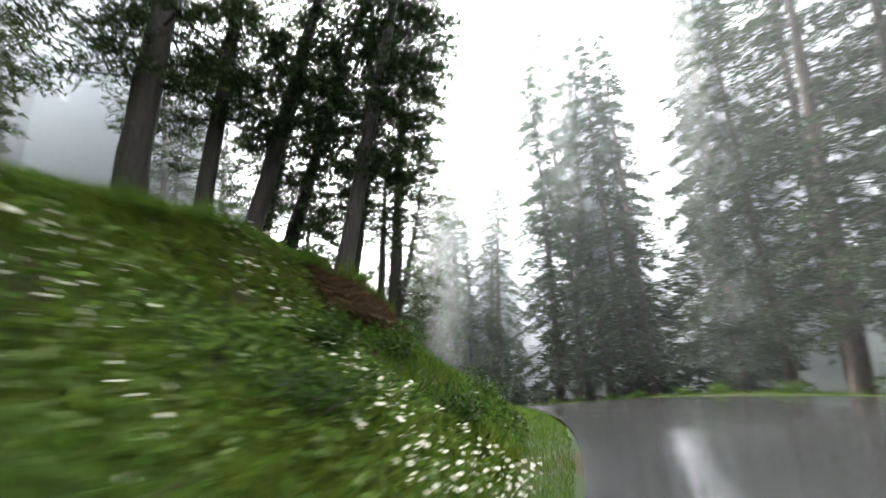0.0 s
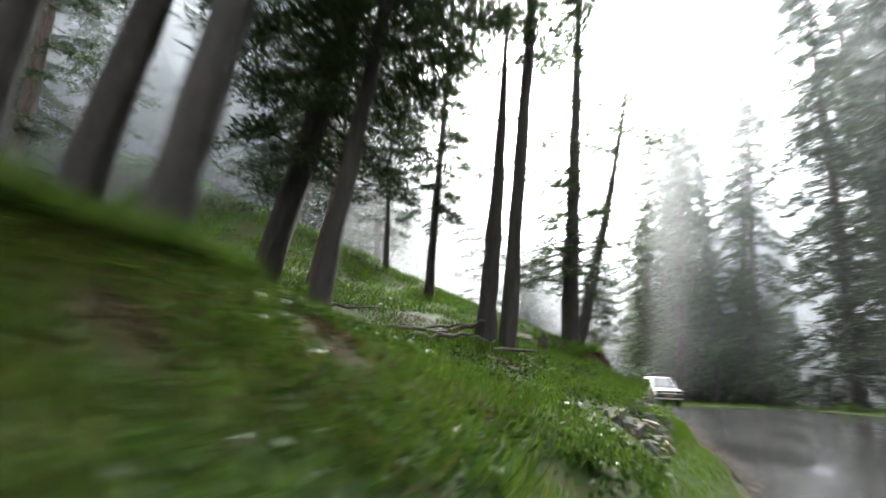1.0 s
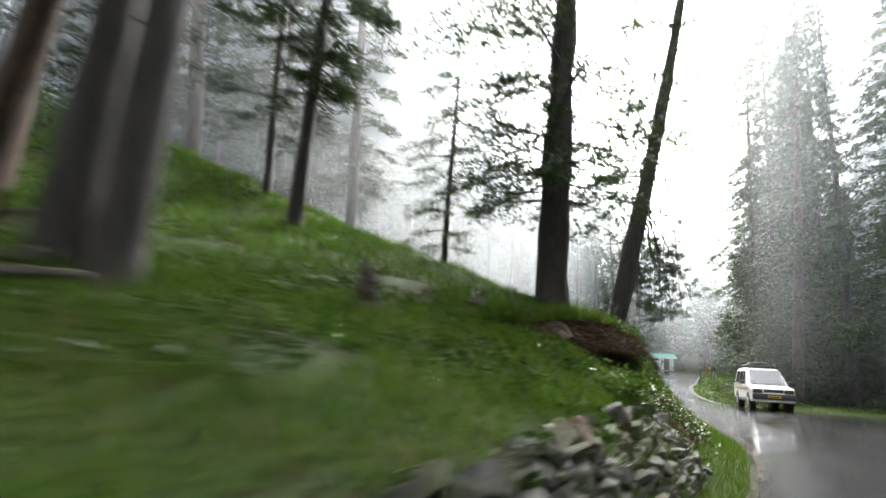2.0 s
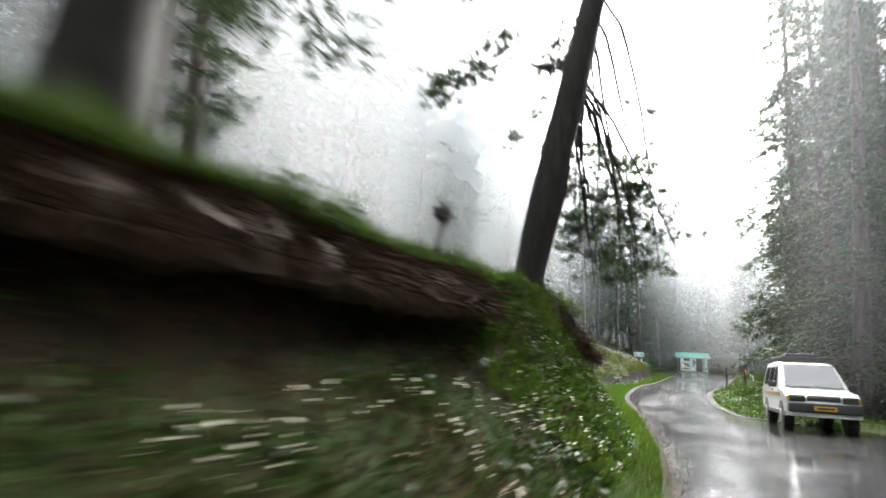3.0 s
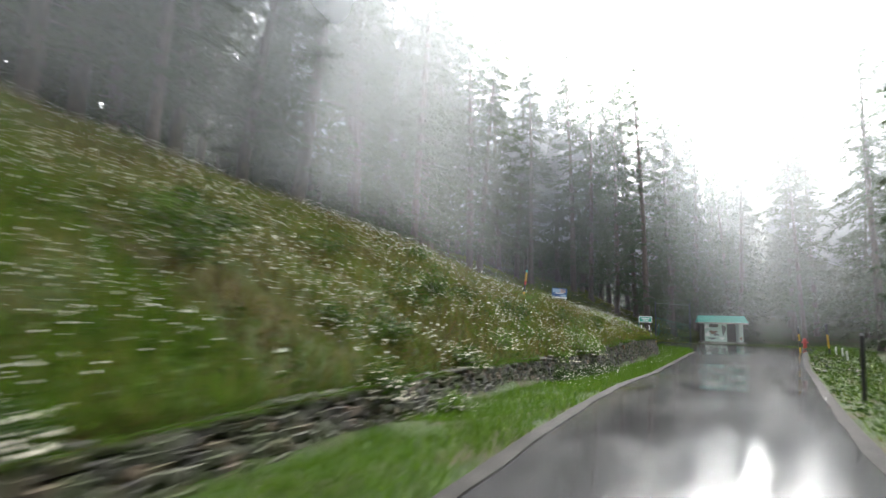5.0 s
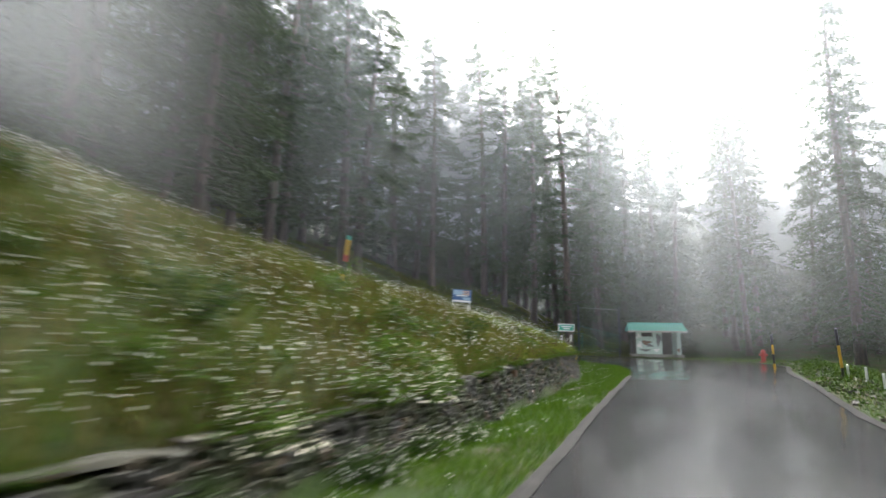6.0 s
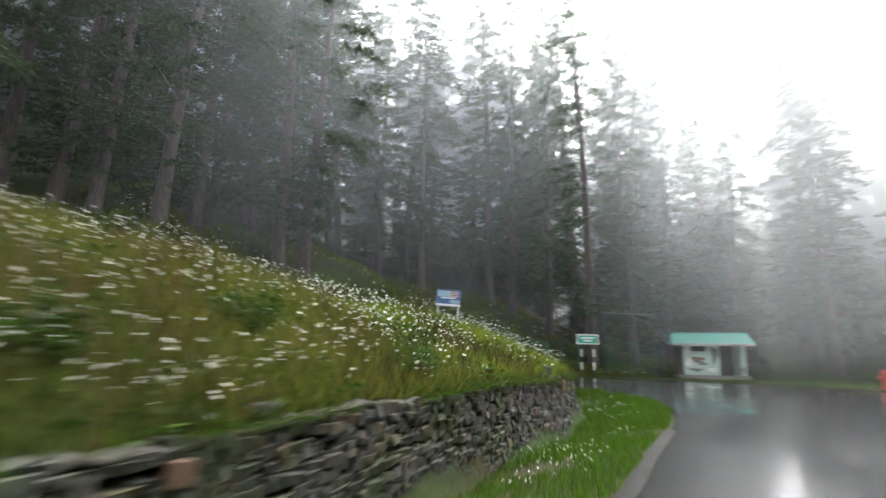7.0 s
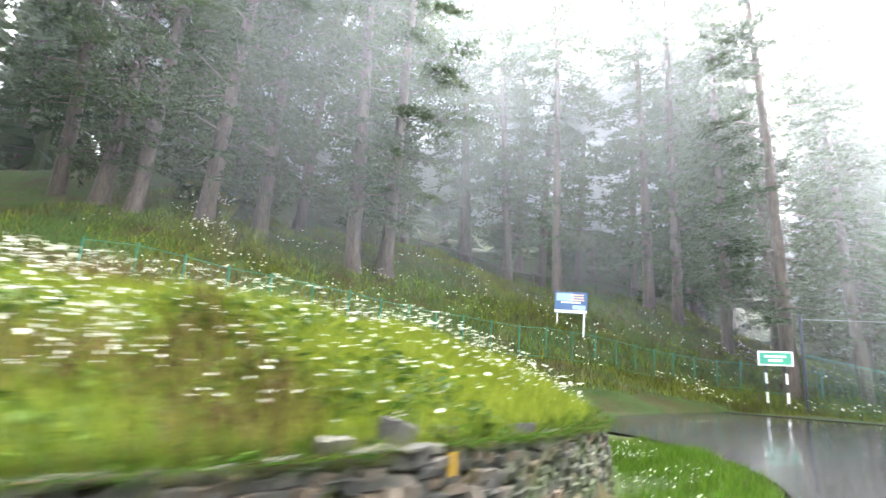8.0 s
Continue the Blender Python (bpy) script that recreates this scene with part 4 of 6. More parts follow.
def meadow():
    rng = np.random.default_rng(3)
    a1 = lambda u: (0.1 * np.ones_like(u), along(S1, u) + 0.15)
    sow(rng, 62000, beside, (1.5, 22.8), a1, (0.06, 0.17), 0.005, 0.45, GRASS, "verge_grass", "short bright wet grass along the road edge")
    sow(rng, 60000, beside, (11.6, 22.8), a1, (0.08, 0.22), 0.008, 0.5, LUSHGRASS, "lush_verge_grass", "lush wet grass between road and wall", patch=(1.3, -0.3, 67.0))
    a2 = lambda u: (along(S1, u), along(S3, u) + 1.5)
    sow(rng, 30000, beside, (9.2, 11.8), a2, (0.12, 0.36), 0.009, 0.7, GRASS, "nose_grass", "lush wet grass on the bank nose", patch=(0.9, -0.12, 44.0))
    sow(rng, 9000, beside, (9.2, 11.8), a2, (0.08, 0.16), 0.03, 0.6, FERN, "nose_weeds", "fresh leafy weeds on the bank nose", True)
    sow(rng, 12000, beside, (7.0, 9.4), a2, (0.08, 0.22), 0.009, 0.7, WEED, "cut_bank_grass", "sparse dark grass on the cut bank", patch=(1.2, 0.05, 6.0))
    sow(rng, 70000, beside, (1.2, 7.4), a2, (0.1, 0.3), 0.009, 0.6, GRASS, "bank_grass", "wet green grass on the earth bank", patch=(1.4, -0.22, 2.0))
    sow(rng, 30000, beside, (1.2, 12.0), a2, (0.06, 0.15), 0.028, 0.6, WEED, "bank_weeds", "leafy dark weeds on the earth bank", True, (1.6, -0.05, 7.0))
    a3 = lambda u: (along(S3, u), along(S3, u) + 11)
    sow(rng, 66000, beside, (3.0, 9.5), a3, (0.1, 0.28), 0.011, 0.6, GRASS, "slope_grass", "green grass on the slope under the pines", patch=(2.4, -0.08, 14.0))
    a13 = lambda u: (along(S3, u) + 4, along(S3, u) + 24)
    sow(rng, 60000, beside, (3.6, 10.6), a13, (0.12, 0.32), 0.016, 0.6, LUSHGRASS, "upper_slope_grass", "bright green grass on the upper slope", patch=(2.6, -0.35, 73.0))
    sow(rng, 14000, beside, (3.6, 10.6), a13, (0.07, 0.18), 0.035, 0.6, WEED, "upper_slope_herbs", "low leafy herbs on the upper slope", True, (1.8, 0.05, 74.0))
    a4 = lambda u: (along(S2, u) - 0.1, along(S3, u) + 2.5)
    sow(rng, 42000, beside, (12.6, 19.6), a4, (0.25, 0.6), 0.009, 0.45, LITTER, "dry_meadow_stems", "brown dry stems among the meadow flowers", patch=(1.7, 0.05, 33.0))
    sow(rng, 100000, beside, (11.15, 18.9), a4, (0.22, 0.6), 0.009, 0.42, MEADOW, "meadow_grass", "tall brownish meadow grass on the bank")
    sow(rng, 80000, beside, (11.0, 18.2), a4, (0.14, 0.4), 0.01, 0.5, GRASS, "meadow_green", "lush green grass among the meadow stems", patch=(2.6, -0.05, 3.0))
    sow(rng, 64000, beside, (18.2, 22.8), a4, (0.12, 0.38), 0.008, 0.5, KNOLL, "knoll_grass", "bright yellow green grass above the wall")
    sow(rng, 30000, beside, (11.8, 20.2), a4, (0.08, 0.22), 0.034, 0.6, WEED, "meadow_weeds", "dark leafy weeds among the meadow grass", True, (1.6, 0.1, 11.0))

    for name, material, n, label in (("wall_top_grass", GRASS, 34000, "grass that hangs over the stone wall top"), ("wall_top_litter", LITTER, 10000, "brown dead grass along the stone wall top")):
        u = rng.uniform(12.2, 22.85, n)
        s = rng.uniform(0.1, 0.55, n)
        x, y = beside(u, along(S1, u) + s)
        ok = wobble(x, y, 1.6, 9.0) > -0.22
        u, s, x, y = u[ok], s[ok], x[ok], y[ok]
        ox, oy = beside(u, along(S1, u) - 3)
        n = len(u)
        lean = np.where(s < 0.25, 0.9, 0.1)[:, None]
        way = unit(unit(np.stack([ox - x, oy - y, np.zeros(n)], -1)) * lean + rng.normal(size=(n, 3)) * 0.45 + np.array([0, 0, 0.55]) * (1 - 1.1 * lean)) * rng.uniform(0.07, 0.22, (n, 1))
        soup = Soup()
        soup.blades(np.stack([x, y, along(ROAD_Z, u) + along(Z2, u) + 0.03], -1), way, unit(np.cross(way, rng.normal(size=(n, 3)))) * 0.007)
        tagged(soup.ob(name, material), label, "grass", kind="stuff")

    a9 = lambda u: (along(S1, u), along(S3, u) + 0.6)
    sow(rng, 9000, beside, (1.0, 2.35), a9, (0.08, 0.18), 0.032, 0.6, FERN, "bank_herbs", "lush leafy herbs on the flowering bank", True)
    sow(rng, 11000, beside, (18.4, 22.4), a4, (0.06, 0.16), 0.02, 0.6, FERN, "knoll_herbs", "low leafy herbs in the knoll grass", True, (1.3, -0.02, 27.0))
    sow(rng, 15000, beside, (6.9, 9.5), a2, (0.06, 0.18), 0.012, 1.8, LITTER, "cut_bank_litter", "rusty fallen needles on the lower cut bank")
    sow(rng, 12000, beside, (2.2, 3.7), a2, (0.06, 0.18), 0.012, 1.6, LITTER, "bank_dead_grass", "rusty dead grass on the mossy bank", patch=(1.0, -0.1, 52.0))
    a10 = lambda u: (0.1 * np.ones_like(u), along(S2, u) + 1.2)
    sow(rng, 11000, beside, (11.5, 12.7), a10, (0.1, 0.3), 0.009, 0.6, GRASS, "wall_end_grass", "wet green grass at the wall start")
    sow(rng, 16000, beside, (11.1, 13.6), a4, (0.15, 0.4), 0.011, 0.5, GRASS, "upper_meadow_green", "lush green grass on the upper bank")
    sow(rng, 30000, beside, (0.8, 2.5), a9, (0.12, 0.34), 0.011, 0.6, KNOLL, "flowering_bank_grass", "bright wet grass on the flowering bank", patch=(1.5, -0.2, 66.0))
    sow(rng, 12000, beside, (0.8, 2.35), a9, (0.07, 0.16), 0.026, 0.6, HERB, "pale_bank_herbs", "pale green leafy herbs on the flowering bank", True, (1.1, -0.1, 68.0))
    a11 = lambda u: (along(S2, u), along(S3, u) * 0.95)
    sow(rng, 100000, beside, (11.4, 14.8), a11, (0.16, 0.42), 0.012, 0.55, LUSHGRASS, "lower_meadow_green", "lush bright grass on the lower meadow bank", patch=(1.8, -0.3, 63.0))
    sow(rng, 9000, beside, (11.4, 14.8), a11, (0.07, 0.18), 0.03, 0.6, HERB, "meadow_herbs", "pale leafy herbs in the lower meadow", True, (1.3, 0.02, 71.0))
    sow(rng, 12000, beside, (11.4, 14.8), a11, (0.07, 0.18), 0.034, 0.6, WEED, "dark_meadow_herbs", "dark leafy herbs in the lower meadow", True, (1.5, 0.05, 72.0))
    a12 = lambda u: (2.2 * np.ones_like(u), 6.5 * np.ones_like(u))
    sow(rng, 16000, beside, (3.3, 4.8), a12, (0.06, 0.18), 0.014, 1.6, LITTER, "slope_litter", "rusty needle litter on the worn slope", patch=(1.2, -0.15, 64.0))
    a8 = lambda u: (along(S1, u), along(S3, u) + 5 * (u < 7))
    sow(rng, 60000, beside, (1.9, 11.5), a8, (0.06, 0.18), 0.011, 1.6, LITTER, "bank_litter", "rusty dead grass and needles on the earth bank", patch=(1.7, 0.03, 17.0))

    def hill(u, s):
        x, y = np.interp(u, FOOT_PAR, FOOT_LINE[:, 0]), np.interp(u, FOOT_PAR, FOOT_LINE[:, 1])
        d = np.gradient(FOOT_LINE, axis=0)
        nx, ny = np.interp(u, FOOT_PAR, -d[:, 1]), np.interp(u, FOOT_PAR, d[:, 0])
        r = np.hypot(nx, ny)
        return x + nx / r * s, y + ny / r * s
    a5 = lambda u: (-3.5 * np.ones_like(u), 15 * np.ones_like(u))
    sow(rng, 48000, hill, (1.6, 8.2), a5, (0.15, 0.45), 0.012, 0.4, MEADOW, "hillside_grass", "tall meadow grass on the fenced hillside")
    sow(rng, 44000, hill, (1.6, 8.2), a5, (0.15, 0.42), 0.013, 0.5, KNOLL, "hillside_green", "green grass on the fenced hillside", patch=(2.5, -0.05, 8.0))
    sow(rng, 24000, hill, (1.6, 8.2), a5, (0.2, 0.5), 0.01, 0.5, LITTER, "hillside_dry_stems", "reddish brown dry stems on the fenced hillside", patch=(2.0, 0.05, 18.0))
    a6 = lambda u: (0.15 * np.ones_like(u), 3.2 * np.ones_like(u))
    sow(rng, 30000, outside, (2, 22.9), a6, (0.08, 0.28), 0.009, 0.5, GRASS, "outer_verge_grass", "rough green grass along the outer road edge")
    sow(rng, 9000, outside, (10.5, 21.5), a6, (0.06, 0.14), 0.028, 0.6, WEED, "outer_verge_weeds", "leafy weeds along the outer road edge", True)

    # flower heads, thick on the meadow bank
    n = 30000
    u = rng.uniform(11.7, 22.4, n)
    s = along(S2, u) + (along(S3, u) + 2 - along(S2, u)) * rng.random(n)
    x, y = beside(u, s)
    keep = wobble(x, y, 1.9, 21.0) + 0.12 * rng.normal(size=n) + np.clip((u - 15) * 0.03, -0.1, 0.1) - np.clip((u - 18.3) * 0.3, 0, 0.3) + 0.05 * np.clip(s - 4, 0, 1.5) > -0.03
    keep = np.where(u > 19.3, rng.random(n) < 0.1, np.where(u > 17.0, (rng.random(n) < 0.6) & (wobble(x, y, 1.4, 23.0) > -0.1), keep))
    bloom(rng, x[keep], y[keep], (0.2, 0.55), (0.015, 0.029), "meadow_flowers", "white meadow flowers thick on the bank")
    n = 1500
    u, s = rng.uniform(1.2, 2.3, n), rng.uniform(0.4, 4.0, n)
    x, y = beside(u, s)
    keep = wobble(x, y, 1.3, 31.0) > 0.06
    bloom(rng, x[keep], y[keep], (0.08, 0.32), (0.02, 0.036), "bank_flowers", "clusters of white daisies on the grassy bank")
    n = 1500
    u, s = np.clip(9.0 + rng.normal(size=n) * 1.0, 7.2, 11.6), rng.uniform(0.5, 1.9, n)
    x, y = beside(u, s)
    keep = wobble(x, y, 0.8, 41.0) > 0.12
    bloom(rng, x[keep], y[keep], (0.06, 0.25), (0.012, 0.022), "bank_flowers", "clusters of white daisies on the earth bank")
    n = 1500
    u, s = rng.uniform(16, 22.6, n), rng.uniform(0.6, 2.0, n)
    x, y = beside(u, s)
    keep = wobble(x, y, 1.5, 51.0) > 0.1
    bloom(rng, x[keep], y[keep], (0.05, 0.15), (0.009, 0.018), "verge_flowers", "small white flowers in the verge grass")
    n = 5000
    u, s = rng.uniform(1.8, 7.8, n), rng.uniform(-3, 11, n)
    x, y = hill(u, s)
    keep = (wobble(x, y, 2.5, 61.0) > 0.05) & (rng.random(n) < 0.6)
    bloom(rng, x[keep], y[keep], (0.15, 0.42), (0.025, 0.05), "hillside_flowers", "white flowers scattered over the fenced hillside")

    # brown fallen needles along the road edges
    n = 9000
    u = rng.uniform(4, 14.5, n)
    x, y = beside(u, rng.normal(size=n) * 0.14 + 0.02)
    z = np.interp(u, np.arange(len(ROAD_Z)), ROAD_Z) + 0.02
    base = np.stack([x, y, z], -1)
    way = np.stack([rng.normal(size=n), rng.normal(size=n), 0.15 * np.abs(rng.normal(size=n))], -1)
    way = unit(way) * rng.uniform(0.06, 0.14, (n, 1))
    soup = Soup()
    soup.blades(base, way, unit(np.cross(way, np.array([0, 0, 1.0]))) * 0.006)
    tagged(soup.ob("needle_litter", LITTER), "rusty fallen pine needles along the road edge", "litter", kind="stuff")


meadow()


def sod_ledge(u0, u1, seed, jut):
    """The thick sod that juts out over a cut in the bank."""
    rng = np.random.default_rng(seed)
    u = np.linspace(u0, u1, int((u1 - u0) * 26))
    fade = np.clip(np.minimum(u - u0, u1 - u) / 0.35, 0, 1)
    rows = []
    for k, (out, up) in enumerate(((-0.55, -0.2), (-0.4, 0.0), (0.05, 0.05), (0.45, -0.1), (0.8, -0.3), (1.0, -0.46), (0.85, -0.56), (0.4, -0.6), (-0.2, -0.6))):
        way = out * (jut * fade if out > 0 else 0.6)
        way = way * (1 + 0.22 * rng.normal(size=len(u))) + 0.16 * np.array([noise.noise((a * 2.2, k * 0.3, seed)) for a in u]) * (out > 0)
        x, y = beside(u, along(S3, u) - way)
        tx, ty = beside(u, along(S3, u) + 0.15)
        rows.append(np.stack([x, y, ground_z(tx, ty) + up + 0.03 * rng.normal(size=len(u))], -1))
    v = np.stack(rows, 1)
    n, k = v.shape[:2]
    i, j = np.meshgrid(np.arange(n - 1), np.arange(k), indexing="ij")
    q = (j + 1) % k
    f = np.stack([i * k + j, i * k + q, (i + 1) * k + q, (i + 1) * k + j], -1).reshape(-1, 4).tolist()
    ob = mesh_ob("sod_ledge", v.reshape(-1, 3), f + [list(range(k))[::-1], list(range((n - 1) * k, n * k))], SOD)
    tagged(ob, "thick brown sod jutting over the cut bank", "turf", kind="structure")
    m = 14000
    uu = rng.uniform(u0 + 0.1, u1 - 0.1, m)
    e = rng.uniform(-0.2, 1.08, m)
    x, y = beside(uu, along(S3, uu) - e * jut)
    tx, ty = beside(uu, along(S3, uu) + 0.15)
    ox, oy = beside(uu, along(S3, uu) - 3)
    base = np.stack([x, y, ground_z(tx, ty) + 0.07 - 0.5 * np.clip(e, 0, 1) ** 1.2], -1)
    way = unit(unit(np.stack([ox - x, oy - y, np.zeros(m)], -1)) * 0.8 + np.stack([np.zeros(m), np.zeros(m), rng.uniform(-1.3, 0.5, m) - 0.4 * e], -1) + rng.normal(size=(m, 3)) * 0.35)
    way *= rng.uniform(0.1, 0.32, (m, 1))
    fringe = Soup()
    fringe.blades(base, way, unit(np.cross(way, rng.normal(size=(m, 3)))) * 0.009)
    tagged(fringe.ob("sod_fringe", LITTER), "rusty grass and roots fringing the sod", "grass", kind="stuff")


sod_ledge(7.0, 9.5, 5, 0.42)
sod_ledge(2.25, 3.15, 6, 0.4)


def turf_lip(u0, u1, seed):
    """Shaggy turf that overhangs the cut in the bank."""
    rng = np.random.default_rng(seed)
    n = 4500
    u = rng.uniform(u0, u1, n)
    x, y = beside(u, along(S3, u) - rng.uniform(-0.1, 0.35, n))
    z = ground_z(x, y)
    ox, oy = beside(u, along(S3, u) - 1.5)
    way = unit(np.stack([ox - x, oy - y, rng.uniform(-1.6, 0.8, n)], -1) + rng.normal(size=(n, 3)) * 0.35)
    way *= rng.uniform(0.08, 0.24, (n, 1))
    soup = Soup()
    soup.blades(np.stack([x, y, z + 0.02], -1), way, unit(np.cross(way, rng.normal(size=(n, 3)))) * 0.008)
    tagged(soup.ob("turf_lip", LITTER if seed % 2 else GRASS), "shaggy turf and roots overhanging the cut bank", "grass", kind="stuff")


turf_lip(1.9, 3.5, 71)
turf_lip(1.9, 3.5, 72)
turf_lip(9.0, 11.5, 73)
turf_lip(9.0, 11.5, 74)


def crest_grass(u0, u1, seed):
    """Tall wet grass along the top edge of the cut."""
    rng = np.random.default_rng(seed)
    n = 7000
    u = rng.uniform(u0, u1, n)
    x, y = beside(u, along(S3, u) + np.abs(rng.normal(size=n)) * 0.35 - 0.28)
    tx, ty = beside(u, along(S3, u) + 0.15)
    thick = np.clip(0.5 + 1.2 * wobble(x, y, 0.9, 3.0), 0.15, 1.2)
    way = unit(np.stack([rng.normal(size=n) * 0.4, rng.normal(size=n) * 0.4, np.ones(n)], -1)) * (rng.uniform(0.22, 0.6, n) * thick)[:, None]
    soup = Soup()
    soup.blades(np.stack([x, y, ground_z(tx, ty)], -1), way, unit(np.stack([rng.normal(size=n), rng.normal(size=n), np.zeros(n)], -1)) * 0.008)
    tagged(soup.ob("crest_grass", GRASS), "tufts of wet grass along the bank crest", "grass", kind="stuff")


crest_grass(6.8, 9.8, 81)
crest_grass(1.7, 3.8, 82)


def shrub(x, y, size, seed, leaf, label, name="shrub", n=900, flat=0.8, leaf_size=0.07):
    rng = np.random.default_rng(seed)
    ob = thing(name, pose(x, y, spot(x, y) - 0.02), label, "shrub", "roadside shrubs")
    wood, foliage = Soup(), Soup()
    pts = []
    for k in range(16):
        tip = unit(np.array([rng.normal(), rng.normal(), rng.uniform(0.5, 1.6)])) * size * rng.uniform(0.6, 1.05) * np.array([1, 1, flat])
        mid = tip * 0.5 + rng.normal(size=3) * 0.06 * size
        wood.add(*tube(np.stack([np.zeros(3), mid, tip]), [0.012, 0.008, 0.003], 4))
        t = rng.uniform(0.25, 1.08, (n // 16, 1))
        pts.append(tip * t + rng.normal(size=(n // 16, 3)) * 0.13 * size)
    P = np.concatenate(pts)
    P[:, 2] = np.maximum(P[:, 2], 0.03)
    W = unit(P * 0.6 + rng.normal(size=P.shape) * 0.7 * size) * leaf_size * rng.uniform(0.6, 1.5, (len(P), 1))
    foliage.leaves(P, W, unit(np.cross(W, rng.normal(size=P.shape))) * leaf_size * 0.28)
    wood.ob("stem", DEADWOOD, ob)
    foliage.ob("foliage", leaf, ob)
    return ob


for k, (u, s, size, leaf, label) in enumerate([
        (1.9, 2.0, 0.8, WEED, "dense dark green shrub on the flowering bank"), (2.15, 2.7, 0.7, WEED, "dense dark green shrub on the flowering bank"), (1.6, 1.6, 0.7, FERN, "light green leafy clump on the flowering bank"), (2.4, 1.6, 0.6, WEED, "dense dark green shrub on the flowering bank"), (3.3, 1.6, 0.7, WEED, "dense dark green shrub on the flowering bank"), (2.6, 2.6, 0.8, WEED, "dense dark green shrub on the flowering bank"),
        (4.3, 1.5, 0.6, FERN, "light green fern clump on the bank"), (5.4, 1.1, 0.55, FERN, "light green leafy clump by the road edge"),
        (6.9, 1.4, 0.5, FERN, "light green leafy clump above the stones"), (8.6, 2.7, 0.6, WEED, "leafy shrub on the cut bank"),
        (10.6, 2.4, 0.7, FERN, "fresh green shrub beside the leaning pine"), (11.3, 1.9, 0.6, WEED, "dark leafy shrub at the bank nose"),
        (12.2, 2.2, 0.5, FERN, "bright leafy clump at the wall start"), (15.4, 3.6, 0.75, WEED, "dark shrub among the meadow flowers"),
        (17.6, 4.2, 0.8, WEED, "dark shrub among the meadow flowers"), (16.2, 5.6, 1.3, WEED, "broad dark shrub on the meadow bank"), (15.85, 5.0, 1.1, WEED, "broad dark shrub on the meadow bank"), (16.7, 4.4, 1.0, WEED, "broad dark shrub on the meadow bank"), (14.9, 5.5, 1.2, WEED, "broad dark shrub on the meadow bank"), (13.6, 4.6, 1.0, WEED, "broad dark shrub on the meadow bank"), (17.2, 3.2, 0.8, FERN, "bright leafy clump above the wall"), (16.5, 5.4, 0.7, WEED, "dark shrub among the meadow flowers"),
        (18.4, 4.0, 0.7, WEED, "dark shrub among the meadow flowers"), (18.0, 3.4, 0.6, WEED, "dark shrub among the meadow flowers"), (18.9, 3.6, 0.6, WEED, "dark shrub among the meadow flowers"), (18.7, 2.9, 0.55, FERN, "bright leafy clump on the wall top"), (14.2, 4.5, 0.6, WEED, "dark shrub among the meadow grass")]):
    bx, by = beside(u, s)
    shrub(float(bx[0]), float(by[0]), size, 100 + k, leaf, label)
pick = np.random.default_rng(90)
for k in range(14):
    bx, by = beside(pick.uniform(13.2, 18.2), pick.uniform(3.2, 9.0))
    shrub(float(bx[0]), float(by[0]), pick.uniform(0.6, 1.2), 300 + k, WEED if k % 3 else FERN, "low leafy shrub on the meadow bank" if k % 3 else "bright leafy clump on the meadow bank")
for k, (u, s, size) in enumerate([(5.0, 1.2, 0.8), (5.5, 1.4, 0.7), (6.1, 1.0, 0.85), (6.6, 1.5, 0.7), (7.1, 1.1, 0.8), (7.7, 1.3, 0.75), (4.4, 1.3, 0.8), (20.2, 1.0, 0.6), (20.9, 1.2, 0.75), (19.6, 1.4, 0.7), (15.2, 1.6, 0.8), (14.6, 1.3, 0.6)]):
    bx, by = outside(u, s)
    shrub(float(bx[0]), float(by[0]), size, 200 + k, FERN, "light green ferns along the outer road edge", "fern_clump", 700, 0.6, 0.09)


def flowering_bush(u, s, size, seed):
    """A leafy clump thick with small white flower heads, hanging over the wall."""
    bx, by = beside(u, s)
    ob = shrub(float(bx[0]), float(by[0]), size, seed, FERN if seed % 2 else WEED, "leafy clump thick with white flowers over the wall", "flowering_bush", 900, 0.85, 0.06)
    rng = np.random.default_rng(seed)
    n = 170
    d = unit(rng.normal(size=(n, 3)) * np.array([1, 1, 0.7]) + np.array([0, 0, 0.5]))
    c = d * size * rng.uniform(0.75, 1.08, (n, 1)) * np.array([1, 1, 0.85])
    c[:, 2] = np.maximum(c[:, 2], 0.06)
    up = unit(d + np.array([0, 0, 0.8]) + rng.normal(size=(n, 3)) * 0.3)
    a = unit(np.cross(up, rng.normal(size=(n, 3))))
    b = np.cross(up, a)
    r = rng.uniform(0.013, 0.025, (n, 1))
    ring = [c + (a * math.cos(k * 1.0472) + b * math.sin(k * 1.0472)) * r for k in range(6)]
    v = np.stack([c + up * r * 0.2] + ring, 1).reshape(-1, 3)
    q = np.arange(n)[:, None] * 7
    heads = Soup()
    heads.add(v, np.concatenate([np.concatenate([q, q + 1 + k, q + 1 + (k + 1) % 6], 1) for k in range(6)]))
    tagged(heads.ob("blossom", PETAL, ob), "small white flower heads", kind="stuff")


for k, (u, s, size) in enumerate([(16.45, 2.0, 0.55), (16.6, 2.5, 0.7), (16.78, 1.9, 0.6), (16.95, 2.6, 0.75), (17.05, 2.0, 0.65), (17.2, 2.4, 0.7), (17.3, 1.8, 0.5), (17.38, 2.8, 0.65),
                                  (15.1, 2.5, 0.6), (15.35, 2.1, 0.55), (15.6, 2.7, 0.7), (16.1, 3.2, 0.7), (14.3, 2.7, 0.5)]):
    flowering_bush(u, s, size, 500 + k)


